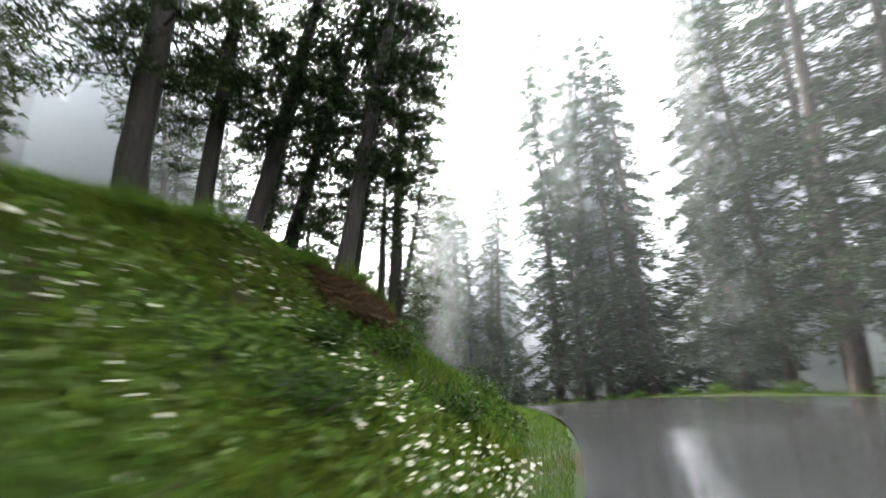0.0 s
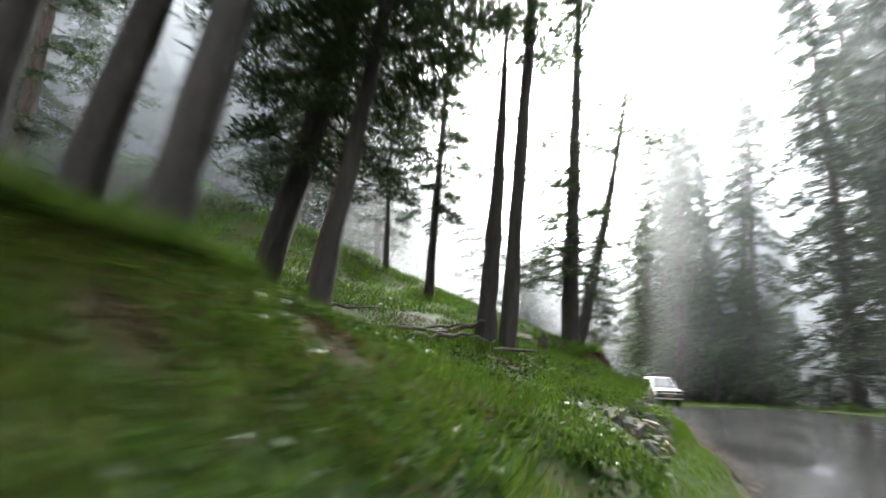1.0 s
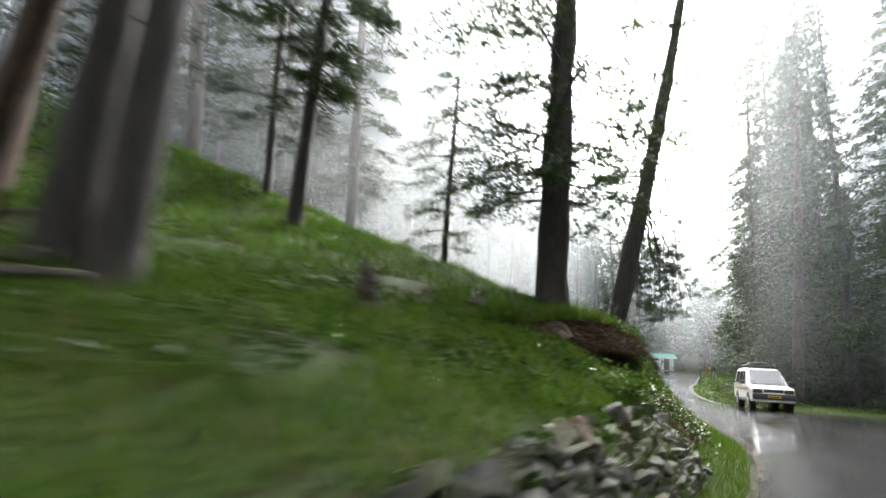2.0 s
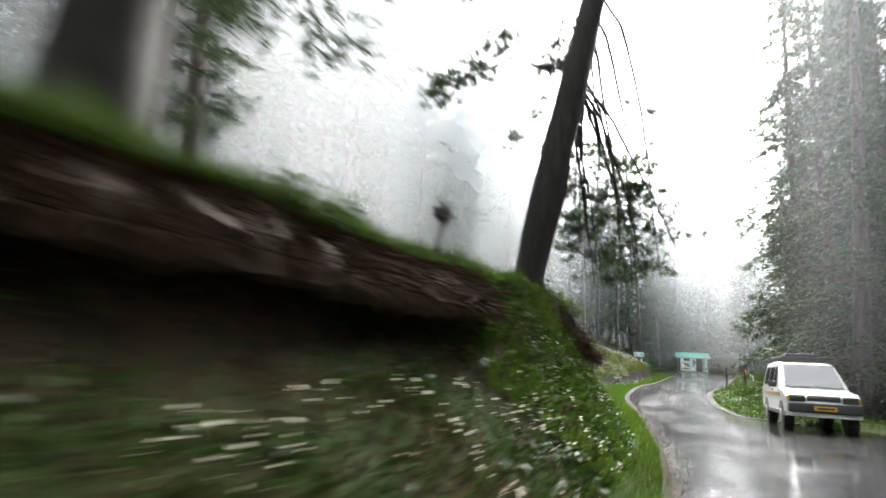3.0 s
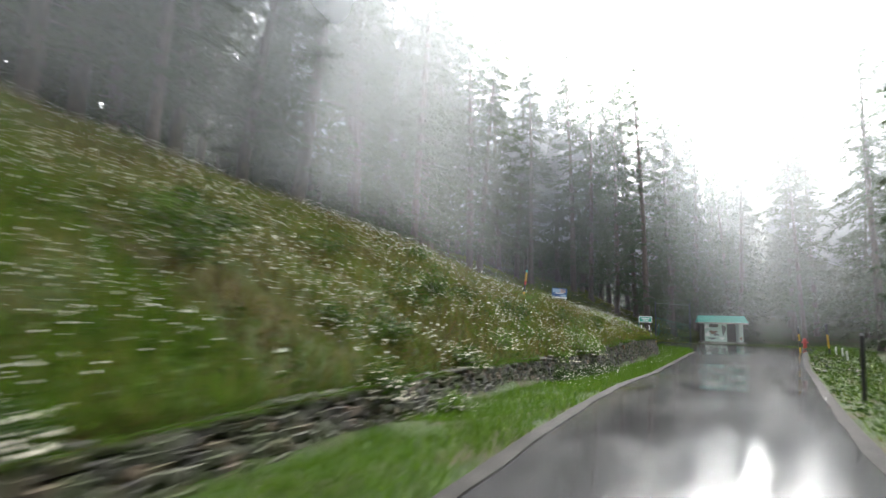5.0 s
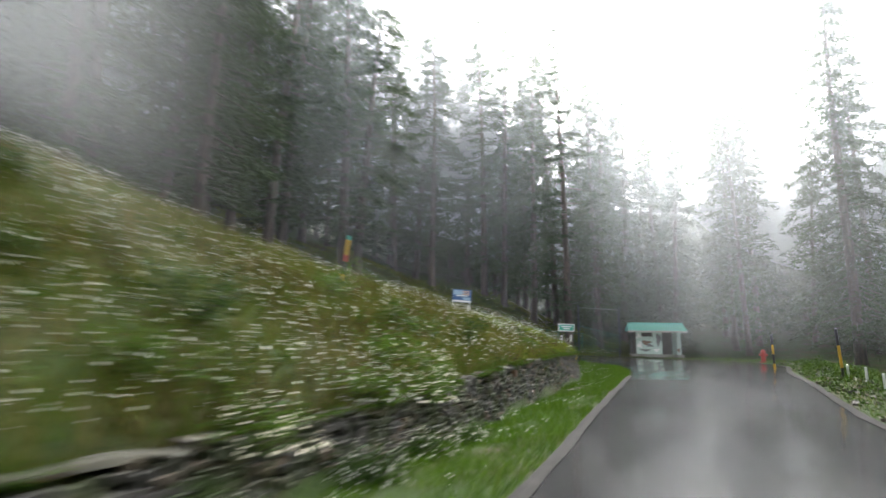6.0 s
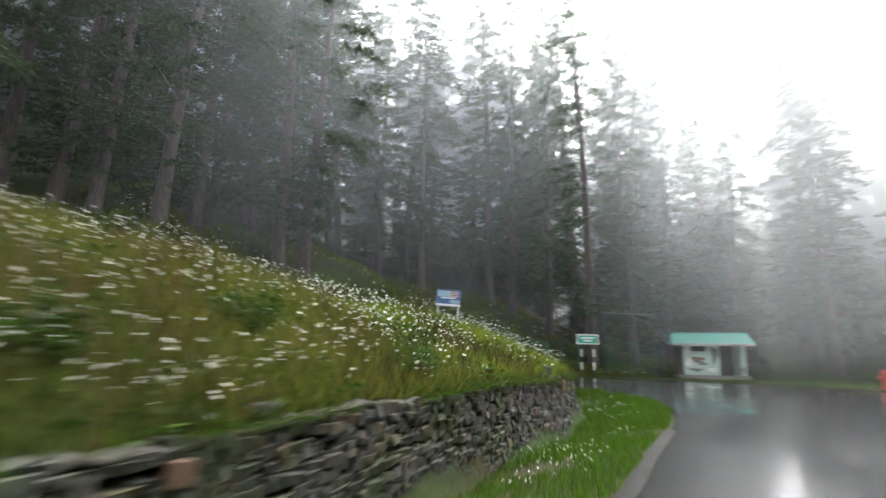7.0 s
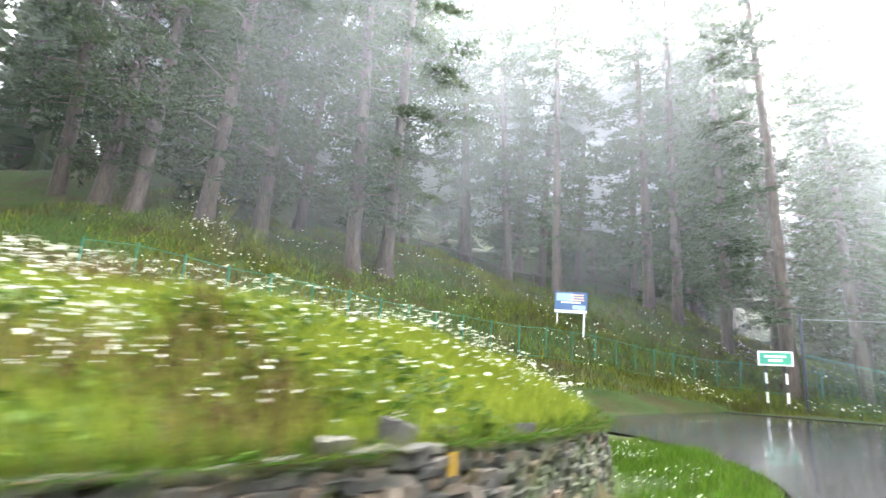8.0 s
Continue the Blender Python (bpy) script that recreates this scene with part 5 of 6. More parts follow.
# ---- dry stone wall ----
def stone_mesh(rng, name):
    """A rough flat block, about one metre each way before scaling."""
    bm = bmesh.new()
    bmesh.ops.create_cube(bm, size=1)
    for v in bm.verts:
        v.co += Vector((rng.uniform(-0.2, 0.2), rng.uniform(-0.04, 0.04), rng.uniform(-0.2, 0.2)))
    bmesh.ops.bevel(bm, geom=list(bm.edges), offset=0.1, segments=1, affect="EDGES")
    for v in bm.verts:
        v.co += Vector(rng.normal(size=3)) * 0.03
    me = bpy.data.meshes.new(name)
    bm.to_mesh(me)
    bm.free()
    me.materials.append(STONE)
    return me


def wall_rows(u0, u1, rng, course=0.085):
    """Places and sizes of the stones in one stretch of wall."""
    out = []
    fine = np.linspace(u0, u1, 400)
    x, y = beside(fine, along(S1, fine))
    run = np.concatenate([[0], np.cumsum(np.hypot(np.diff(x), np.diff(y)))])
    total = run[-1]
    k = 0
    while k < 18:
        pos = rng.uniform(0, 0.2)
        while pos < total:
            wide = rng.uniform(0.1, 0.27)
            u = np.interp(pos + wide / 2, run, fine)
            base = along(ROAD_Z, u) + along(Z1, u) - 0.08
            top = along(ROAD_Z, u) + along(Z2, u) - 0.01 + 0.03 * math.sin(pos * 2.1)
            z = base + (k + 0.5) * course + rng.normal() * 0.022
            if z < top:
                lean = 0.16 * (z - base) / max(0.3, top - base)
                sx, sy = beside(u, along(S1, u) + 0.1 + lean + rng.normal() * 0.01)
                ax, ay = beside(u + 0.01, along(S1, u))
                bx, by = beside(u - 0.01, along(S1, u))
                turn = math.degrees(math.atan2(ay[0] - by[0], ax[0] - bx[0])) + rng.normal() * 2
                tall = course * rng.uniform(0.8, 1.45)
                deep = rng.uniform(0.26, 0.3)
                out.append((pose(sx[0], sy[0], z, rng.normal() * 2, rng.normal() * 5, turn) @ Matrix.Diagonal((wide * 1.02, deep, tall, 1)), float(u)))
            pos += wide * rng.uniform(0.9, 1.0)
        k += 1
    return out


def build_wall():
    rng = np.random.default_rng(12)
    kinds = [stone_mesh(rng, "stone") for _ in range(9)]
    wall = thing("stone_wall", Matrix(), "low dry stone wall of dark slaty blocks below the meadow", "wall")
    verts = [np.array([v.co[:] for v in me.vertices]) for me in kinds]
    faces = [[list(p.vertices) for p in me.polygons] for me in kinds]
    rest, single = Soup(), 0
    placed = wall_rows(12.1, 22.9, rng)
    near_end = sorted(range(len(placed)), key=lambda i: abs(placed[i][1] - 19.6))[:300]
    chosen = set(near_end)
    for i, (m, u) in enumerate(placed):
        k = i % 9
        if i in chosen:
            ob = new("stone", kinds[k])
            ob.parent = wall
            ob.matrix_basis = m
        else:
            a = np.array(m)
            rest.v.append(verts[k] @ a[:3, :3].T + a[:3, 3])
            rest.f.extend([[q + rest.n for q in f] for f in faces[k]])
            rest.n += len(verts[k])
    ob = rest.ob("wall_stones", RUBBLE, wall)
    tagged(ob, "dark slaty stones with moss", kind="stuff")
    # loose stones standing on the wall's top
    for u, s, size, tall in ((19.75, 2.35, 0.27, 0.21), (19.55, 2.3, 0.28, 0.1), (19.95, 2.4, 0.22, 0.12), (18.2, 2.4, 0.3, 0.12), (20.3, 2.3, 0.3, 0.09)):
        x, y = beside(u, s)
        z = float(along(ROAD_Z, u) + along(Z2, u)) + 0.06
        ob = new("loose_stone", kinds[int(rng.integers(9))])
        ob.matrix_basis = pose(x[0], y[0], z + tall * 0.3, rng.normal() * 6, rng.normal() * 9, 90 + rng.normal() * 15) @ Matrix.Diagonal((size, size * 0.6, tall, 1))
        tagged(ob, "loose flat stone lying on the wall top", "stone", "loose stones")
    # the tumbled old wall under the pines
    old = thing("tumbled_wall", Matrix(), "tumbled mossy stones of an old wall at the bank foot", "wall")
    pile = Soup()
    for i in range(620):
        u = rng.uniform(4.9, 7.3)
        s = float(along(S1, u)) + rng.uniform(0.05, 0.95) * float(along(S2, u) - along(S1, u))
        x, y = beside(u, s)
        zz = spot(x[0], y[0]) + rng.uniform(-0.06, 0.1)
        size = rng.uniform(0.1, 0.26)
        m = pose(x[0], y[0], zz, *rng.uniform(-30, 30, 2), rng.uniform(0, 180)) @ Matrix.Diagonal((size, size * rng.uniform(0.6, 1), size * rng.uniform(0.35, 0.7), 1))
        k = i % 9
        if i < 120:
            ob = new("stone", kinds[k])
            ob.parent = old
            ob.matrix_basis = m
        else:
            a = np.array(m)
            pile.v.append(verts[k] @ a[:3, :3].T + a[:3, 3])
            pile.f.extend([[q + pile.n for q in f] for f in faces[k]])
            pile.n += len(verts[k])
    tagged(pile.ob("fallen_stones", RUBBLE, old), kind="stuff")
    # rubble on the outer verge
    heap = Soup()
    for i in range(260):
        u, s = rng.uniform(17.5, 21.5), rng.uniform(0.2, 1.6)
        x, y = outside(u, s)
        size = rng.uniform(0.06, 0.2)
        a = np.array(pose(x[0], y[0], spot(x[0], y[0]) + size * 0.1, *rng.uniform(-25, 25, 2), rng.uniform(0, 180)) @ Matrix.Diagonal((size, size * 0.8, size * 0.5, 1)))
        k = i % 9
        heap.v.append(verts[k] @ a[:3, :3].T + a[:3, 3])
        heap.f.extend([[q + heap.n for q in f] for f in faces[k]])
        heap.n += len(verts[k])
    tagged(heap.ob("verge_rubble", RUBBLE), "small broken stones along the outer verge", "stones", kind="stuff")


build_wall()


def wall_cap():
    """The earthy, mossy course that levels the wall's top."""
    rng = np.random.default_rng(61)
    u = np.linspace(12.2, 22.85, 420)
    top = along(ROAD_Z, u) + along(Z2, u) + 0.012 * rng.normal(size=len(u)) + 0.03 * np.sin(u * 9) + 0.02
    rows = []
    for off, up in ((0.14, -0.05), (0.13, -0.01), (0.18, 0.005), (0.36, 0.01), (0.5, -0.06)):
        x, y = beside(u, along(S1, u) + off + 0.02 * rng.normal(size=len(u)))
        rows.append(np.stack([x, y, top + up], -1))
    v = np.stack(rows, 1)
    n, k = v.shape[:2]
    i, j = np.meshgrid(np.arange(n - 1), np.arange(k - 1), indexing="ij")
    a = i * k + j
    ob = mesh_ob("wall_cap", v.reshape(-1, 3), np.stack([a, a + 1, a + k + 1, a + k], -1).reshape(-1, 4), MOSSCAP, bpy.data.objects["stone_wall"], "mossy earth cap along the wall top", smooth=True)


MOSSCAP = plain("mossy_earth_cap", (0.03, 0.029, 0.016), 0.95, 0.0, 0.6, 7.0)
wall_cap()

# ---- painted and made things ----
TEAL = plain("teal_roof_paint", (0.0648, 0.36, 0.288), 0.45, 0.0, 0.12, 3.0)
FASCIA = plain("pale_timber_paint", (0.36, 0.346, 0.331), 0.6)
# Also stands in for shade on the hut's left side and in its doorway.
DARKWALL = plain("dark_timber_and_shade", (0.036, 0.0302, 0.0266), 0.7)
MINT = plain("mint_wall_paint", (0.4, 0.5, 0.45), 0.6, 0.0, 0.2, 2.0)
PLINTH = plain("grey_cement_render", (0.202, 0.194, 0.18), 0.75)
WHITEP = plain("white_paint", (0.68, 0.68, 0.66), 0.5, 0.0, 0.12)
BLACKP = plain("black_paint", (0.0144, 0.0144, 0.0158), 0.5)
YELLOW = plain("yellow_paint", (0.518, 0.302, 0.0216), 0.5, 0.0, 0.2)
REDP = plain("red_paint", (0.396, 0.036, 0.0252), 0.45, 0.0, 0.25)
SIGNGREEN = plain("green_sign_face", (0.0144, 0.259, 0.158), 0.4, 0.0, 0.08)
SIGNBLUE = plain("blue_sign_face", (0.036, 0.101, 0.238), 0.4, 0.0, 0.45, 2.5)
SKYBLUE = plain("pale_blue_sign_face", (0.252, 0.36, 0.475), 0.4, 0.0, 0.2, 3.0)
PEACH = plain("pale_orange_lettering", (0.54, 0.36, 0.259), 0.5)
FENCE_GREEN = plain("green_fence_paint", (0.0108, 0.115, 0.072), 0.5, 0.2)
BLUE_STEEL = plain("blue_grey_steel", (0.022, 0.028, 0.048), 0.5, 0.3)
GREYP = plain("grey_mural_paint", (0.144, 0.144, 0.144), 0.6, 0.0, 0.4, 5.0)
BROWNP = plain("brown_mural_paint", (0.173, 0.101, 0.0648), 0.6, 0.0, 0.4, 5.0)


def patch(bm, rng, cx, cz, w, h, y, n=14):
    """A flat painted shape with an uneven outline, facing -y."""
    vs = []
    for k in range(n):
        t = k / n * 2 * math.pi
        r = 1 + 0.28 * math.sin(3 * t + cx * 7) + 0.12 * rng.normal()
        vs.append(bm.verts.new((cx + w / 2 * r * math.cos(t), y, cz + h / 2 * r * math.sin(t))))
    bm.faces.new(vs)


def build_shelter():
    rng = np.random.default_rng(5)
    x0, y0 = 1.05, 89.3
    z0 = 1.42
    hut = thing("roadside_hut", pose(x0, y0, z0, 0, 0, 6), "small mint roadside hut with a teal metal roof", "hut")
    part("plinth", box(bmesh.new(), (4.0, 2.3, 0.5), (0, 0.95, 0.05), bevel=0.02), PLINTH, hut, "grey cement base")
    part("back_wall", box(bmesh.new(), (3.7, 0.12, 2.1), (0, 1.9, 1.3)), MINT, hut)
    # Left wall coloured dark brown for the shade on that side.
    part("side_wall", box(bmesh.new(), (0.14, 1.9, 2.0), (-1.8, 0.95, 1.28)), DARKWALL, hut, "side wall coloured dark for the shade on it")
    part("side_wall", box(bmesh.new(), (0.12, 1.6, 2.0), (1.8, 1.1, 1.28)), MINT, hut)
    panel = part("front_panel", box(bmesh.new(), (2.05, 0.1, 1.75), (-0.62, 0.12, 1.17)), MINT, hut, "pale mint panel with faded painted shapes")
    # Solid dark panel stands in for the shade inside the doorway.
    part("door_shade_panel", box(bmesh.new(), (0.78, 0.08, 1.85), (0.83, 0.45, 1.22)), DARKWALL, hut, "dark panel for the shade in the open doorway")
    part("corner_post", box(bmesh.new(), (0.3, 0.26, 2.0), (1.62, 0.12, 1.28), bevel=0.015), MINT, hut)
    # Left post takes the same shade colour as the wall behind it.
    part("corner_post", box(bmesh.new(), (0.26, 0.26, 2.0), (-1.72, 0.12, 1.28), bevel=0.015), DARKWALL, hut)
    part("lintel", box(bmesh.new(), (3.6, 0.16, 0.26), (0, 0.12, 2.16)), DARKWALL, hut)
    part("hatch", box(bmesh.new(), (0.8, 0.04, 0.3), (-0.75, 0.05, 1.84)), DARKWALL, hut, "dark serving hatch")
    for k, (cx, cz, w, h, mat) in enumerate([(-1.38, 1.72, 0.42, 0.36, WHITEP), (-0.8, 1.22, 0.75, 0.34, BROWNP), (-0.55, 0.98, 0.5, 0.25, GREYP), (-1.3, 1.0, 0.4, 0.5, WHITEP), (0.12, 1.45, 0.34, 0.9, GREYP), (-0.05, 0.62, 0.45, 0.25, WHITEP), (-0.9, 0.6, 0.8, 0.2, GREYP)]):
        bm = bmesh.new()
        patch(bm, rng, cx, cz, w, h, 0.062 - 0.002 * k)
        part("painted_shape", bm, mat, panel)
    bm = bmesh.new()
    patch(bm, rng, 1.62, 0.65, 0.22, 0.35, -0.016)
    part("painted_shape", bm, BROWNP, hut)
    # roof: front and back slope, each a ribbed metal sheet
    for name, y1, y2, z1, z2 in (("roof_sheet", -0.55, 0.85, 2.12, 2.78), ("roof_sheet", 2.25, 0.85, 2.2, 2.78)):
        bm = bmesh.new()
        cols = 45
        grid = []
        for k in range(cols):
            fx = k / (cols - 1)
            rib = 0.018 if k % 4 == 0 else 0.0
            grid.append([bm.verts.new(((fx - 0.5) * (4.45 - 0.2 * t), y1 + (y2 - y1) * t, z1 + (z2 - z1) * t + rib)) for t in (0, 0.5, 1)])
        for k in range(cols - 1):
            for j in range(2):
                bm.faces.new((grid[k][j], grid[k + 1][j], grid[k + 1][j + 1], grid[k][j + 1]))
        bmesh.ops.solidify(bm, geom=list(bm.faces), thickness=0.02)
        part(name, bm, TEAL, hut, "teal painted ribbed metal")
    part("fascia", box(bmesh.new(), (4.45, 0.05, 0.13), (0, -0.57, 2.06), bevel=0.01), FASCIA, hut, "pale painted fascia board")
    part("ridge_cap", rod(bmesh.new(), (-2.13, 0.85, 2.79), (2.13, 0.85, 2.79), 0.05), TEAL, hut)


build_shelter()


def build_signs():
    # green road sign on two banded posts
    x, y = -5.72, 86.15
    g = spot(x, y)
    sign = thing("road_sign", pose(x, y, g, 0, 0, 18), "green road sign with white border on banded posts", "sign")
    for px in (-0.36, 0.36):
        post = part("post", rod(bmesh.new(), (px, 0.03, -0.3), (px, 0.03, 2.1), 0.045), BLACKP, sign)
        for z in (0.25, 1.0):
            part("white_band", rod(bmesh.new(), (px, 0.03, z), (px, 0.03, z + 0.42), 0.05), WHITEP, post)
    board = part("board", box(bmesh.new(), (1.25, 0.04, 0.58), (0, -0.04, 2.0), bevel=0.012), WHITEP, sign)
    part("green_field", box(bmesh.new(), (1.13, 0.012, 0.46), (0, -0.064, 2.0), bevel=0.004), SIGNGREEN, board)
    for w, z in ((0.78, 2.08), (0.5, 1.92)):
        part("text_bar", box(bmesh.new(), (w, 0.006, 0.085), (0, -0.074, z)), WHITEP, board)
    # blue information board on the slope
    x, y = -13.62, 83.55
    g = spot(x, y)
    info = thing("information_board", pose(x, y, g, 0, 2, 26), "blue printed information board on two posts", "sign")
    top = 6.42 - g
    for px in (-0.62, 0.62):
        part("post", rod(bmesh.new(), (px, 0.04, -0.3), (px, 0.04, top - 0.2), 0.035), WHITEP, info)
    board = part("board", box(bmesh.new(), (1.5, 0.05, 1.02), (0, -0.03, top - 0.51), bevel=0.012), SIGNBLUE, info)
    part("lower_band", box(bmesh.new(), (1.48, 0.01, 0.13), (0, -0.06, top - 0.93)), WHITEP, board)
    part("picture_field", box(bmesh.new(), (0.8, 0.01, 0.36), (-0.28, -0.06, top - 0.25)), SKYBLUE, board)
    part("picture_field", box(bmesh.new(), (0.6, 0.01, 0.2), (0.38, -0.06, top - 0.72)), SKYBLUE, board)
    for k, (cx, w, z) in enumerate([(0.3, 0.6, 0.14), (0.34, 0.5, 0.26), (0.3, 0.62, 0.38), (0.0, 0.9, 0.5)]):
        part("text_bar", box(bmesh.new(), (w, 0.006, 0.07), (cx, -0.068, top - z)), PEACH if k < 3 else WHITEP, board)


build_signs()


def striped_pole(x, y, tall, bands, tilt, label, z=None):
    g = spot(x, y) if z is None else z
    pole = thing("marker_pole", pose(x, y, g, 0, tilt, 20), label, "pole", "roadside marker poles")
    z = -0.2
    for k, (h, mat) in enumerate(bands):
        part("band", rod(bmesh.new(), (0, 0, z), (0, 0, z + h + (0 if k else 0.2)), 0.042, sides=12), mat, pole)
        z += h + (0 if k else 0.2)
    part("cap", rod(bmesh.new(), (0, 0, z), (0, 0, z + 0.05), 0.045, 0.02), GREYP, pole)


def build_poles():
    label = "thin black and yellow banded marker pole"
    b = lambda t: [(t * 0.25, YELLOW), (t * 0.25, BLACKP), (t * 0.25, YELLOW), (t * 0.25, BLACKP)]
    striped_pole(4.95, 68.3, 1.6, b(1.6), -2, label)
    striped_pole(5.35, 61.2, 1.5, [(0.38, BLACKP), (0.68, YELLOW), (0.5, BLACKP)], -4, label)
    striped_pole(2.75, 41.2, 1.3, [(1.3, BLACKP)], 2, "dark weathered marker pole beside the road")
    striped_pole(3.6, 38.9, 1.1, [(1.1, BLACKP)], -3, "dark weathered marker pole beside the road")
    striped_pole(-8.1, 53.7, 1.5, [(0.4, YELLOW), (0.35, BLACKP), (0.18, REDP), (0.42, YELLOW), (0.12, TEAL), (0.2, BLACKP)], 6, "leaning yellow and red banded pole in the meadow")
    # red hydrant
    x, y = 6.5, 78.6
    hyd = thing("fire_hydrant", pose(x, y, spot(x, y)), "short red hydrant at the road bend", "hydrant")
    part("barrel", rod(bmesh.new(), (0, 0, -0.05), (0, 0, 0.6), 0.13, 0.12, 14), REDP, hyd)
    part("bonnet", rod(bmesh.new(), (0, 0, 0.6), (0, 0, 0.76), 0.15, 0.06, 14), REDP, hyd)
    part("nozzle", rod(bmesh.new(), (-0.22, 0, 0.45), (0.22, 0, 0.45), 0.06, sides=10), REDP, hyd)
    part("base_flange", rod(bmesh.new(), (0, 0, -0.02), (0, 0, 0.06), 0.19, sides=14), REDP, hyd)
    # short white stakes on the outer verge
    for u, s in ((19.4, 1.3), (19.15, 1.5), (18.9, 1.6)):
        bx, by = outside(u, s)
        bm = box(bmesh.new(), (0.06, 0.05, 0.5), (0, 0, 0.2), bevel=0.008)
        ob = part("stake", bm, WHITEP, None)
        ob.matrix_basis = pose(bx[0], by[0], spot(bx[0], by[0]), 3, -4, 20)
        tagged(ob, "short white painted stake on the verge", "stake", "verge stakes")


build_poles()


def build_fence():
    fence = thing("wire_fence", Matrix(), "green post and wire mesh fence across the hillside", "fence")
    u = np.linspace(2.15, 7.05, 26)
    x, y = np.interp(u, FOOT_PAR, FOOT_LINE[:, 0]), np.interp(u, FOOT_PAR, FOOT_LINE[:, 1])
    z = ground_z(x, y)
    tall = 1.15
    for k in range(len(u)):
        part("post", rod(bmesh.new(), (x[k], y[k], z[k] - 0.2), (x[k] + 0.02, y[k], z[k] + tall + 0.08), 0.03, sides=8), FENCE_GREEN, fence)
    for k in range(len(u) - 1):
        a, b = Vector((x[k], y[k], z[k])), Vector((x[k + 1], y[k + 1], z[k + 1]))
        bm = bmesh.new()
        rod(bm, a + Vector((0, 0, 0.06)), b + Vector((0, 0, 0.06)), 0.022, sides=5)
        rod(bm, a + Vector((0, 0, tall)), b + Vector((0, 0, tall)), 0.012, sides=5)
        n = max(4, int((b - a).length / 0.28))
        for q in range(n):
            for flip in (0, 1):
                p0 = a.lerp(b, q / n) + Vector((0, 0, 0.08 if flip else tall))
                p1 = a.lerp(b, min(1, (q + 2.2) / n)) + Vector((0, 0, tall if flip else 0.08))
                rod(bm, p0, p1, 0.004, sides=3)
        part("mesh_panel", bm, FENCE_GREEN, fence)
    # tall steel frame with a net below, beside the hut
    gate = thing("steel_frame", Matrix(), "tall blue steel posts with a green net between", "fence")
    a, b = (-4.8, 86.5), (-1.75, 87.2)
    za, zb = spot(*a), spot(*b)
    part("post", rod(bmesh.new(), (*a, za - 0.3), (*a, za + 3.9), 0.05), BLUE_STEEL, gate)
    part("post", rod(bmesh.new(), (*b, zb - 0.3), (*b, zb + 3.9), 0.05), BLUE_STEEL, gate)
    part("top_wire", rod(bmesh.new(), (*a, za + 3.7), (*b, zb + 3.7), 0.015, sides=6), GREYP, gate)
    bm = bmesh.new()
    rod(bm, (*a, za + 2.3), (*b, zb + 1.7), 0.015, sides=6)
    for q in range(17):
        f = q / 16
        px, py, pz = a[0] + (b[0] - a[0]) * f, a[1] + (b[1] - a[1]) * f, za + (zb - za) * f
        rod(bm, (px, py, pz + 0.1), (px, py, pz + 2.3 - 0.6 * f), 0.006, sides=3)
    for q in range(12):
        rod(bm, (*a, za + 0.15 + q * 0.19), (*b, zb + 0.15 + q * 0.135), 0.006, sides=3)
    part("net", bm, FENCE_GREEN, gate)


build_fence()


def rail_fence():
    """The low rail along the upper edge of the meadow, between the trees."""
    p, _ = dense(np.array([(-24.5, 80.5), (-22.6, 85.5), (-20.8, 91), (-18.6, 95.5), (-14.5, 99)], float), 4)
    z = ground_z(p[:, 0], p[:, 1])
    rail = thing("rail_fence", Matrix(), "low dark wooden rail along the forest edge", "fence")
    for k in range(0, len(p), 2):
        part("post", rod(bmesh.new(), (p[k, 0], p[k, 1], z[k] - 0.3), (p[k, 0] + 0.03, p[k, 1], z[k] + 1.0), 0.055, 0.045, 8), DEADWOOD, rail)
    for k in range(0, len(p) - 2, 2):
        part("rail", rod(bmesh.new(), (p[k, 0], p[k, 1], z[k] + 0.85), (p[k + 2, 0], p[k + 2, 1], z[k + 2] + 0.85), 0.045, 0.04, 8), DEADWOOD, rail)


rail_fence()


def wall_marks():
    """A stroke of yellow paint and one squarish brown stone in the wall face."""
    wall = bpy.data.objects["stone_wall"]
    for name, u, z, size, material, label in (("paint_stroke", 19.88, 1.36, (0.05, 0.05, 0.19), YELLOW, "stroke of yellow paint"), ("brown_stone", 18.04, 0.92, (0.18, 0.12, 0.16), BROWNSTONE, "squarish brown stone")):
        x, y = beside(u, along(S1, u) + (0.1 if name == "paint_stroke" else 0.09))
        ax, ay = beside(u + 0.02, along(S1, u))
        bx, by = beside(u - 0.02, along(S1, u))
        turn = math.degrees(math.atan2(ay[0] - by[0], ax[0] - bx[0]))
        ob = part(name, box(bmesh.new(), size, bevel=0.012), material, wall, label)
        ob.matrix_basis = pose(x[0], y[0], z, 0, 3, turn)


BROWNSTONE = plain("brown_sandstone", (0.13, 0.075, 0.042), 0.85, 0.0, 0.4, 12.0)
wall_marks()

# ---- stumps, roots and fallen logs under the pines ----
def log(x, y, length, r, turn, rise, seed, label, name="fallen_log", bend=0.15):
    rng = np.random.default_rng(seed)
    t = np.linspace(0, 1, 9)
    line = np.stack([t * length, bend * length * np.sin(t * 2.4) + 0.03 * rng.normal(size=9), rise * length * t + 0.03 * rng.normal(size=9) + r * 0.6], -1)
    rr = (r * (1 - 0.55 * t))[:, None] * (1 + 0.12 * rng.normal(size=(9, 9)))
    v, f = tube(line, rr, 9)
    f = f.tolist() + [list(range(9))[::-1], list(range(72, 81))]
    ob = mesh_ob(name, v, f, DEADWOOD, smooth=True)
    ob.matrix_basis = pose(x, y, spot(x, y), 0, 0, turn)
    tagged(ob, label, "log", "fallen wood")


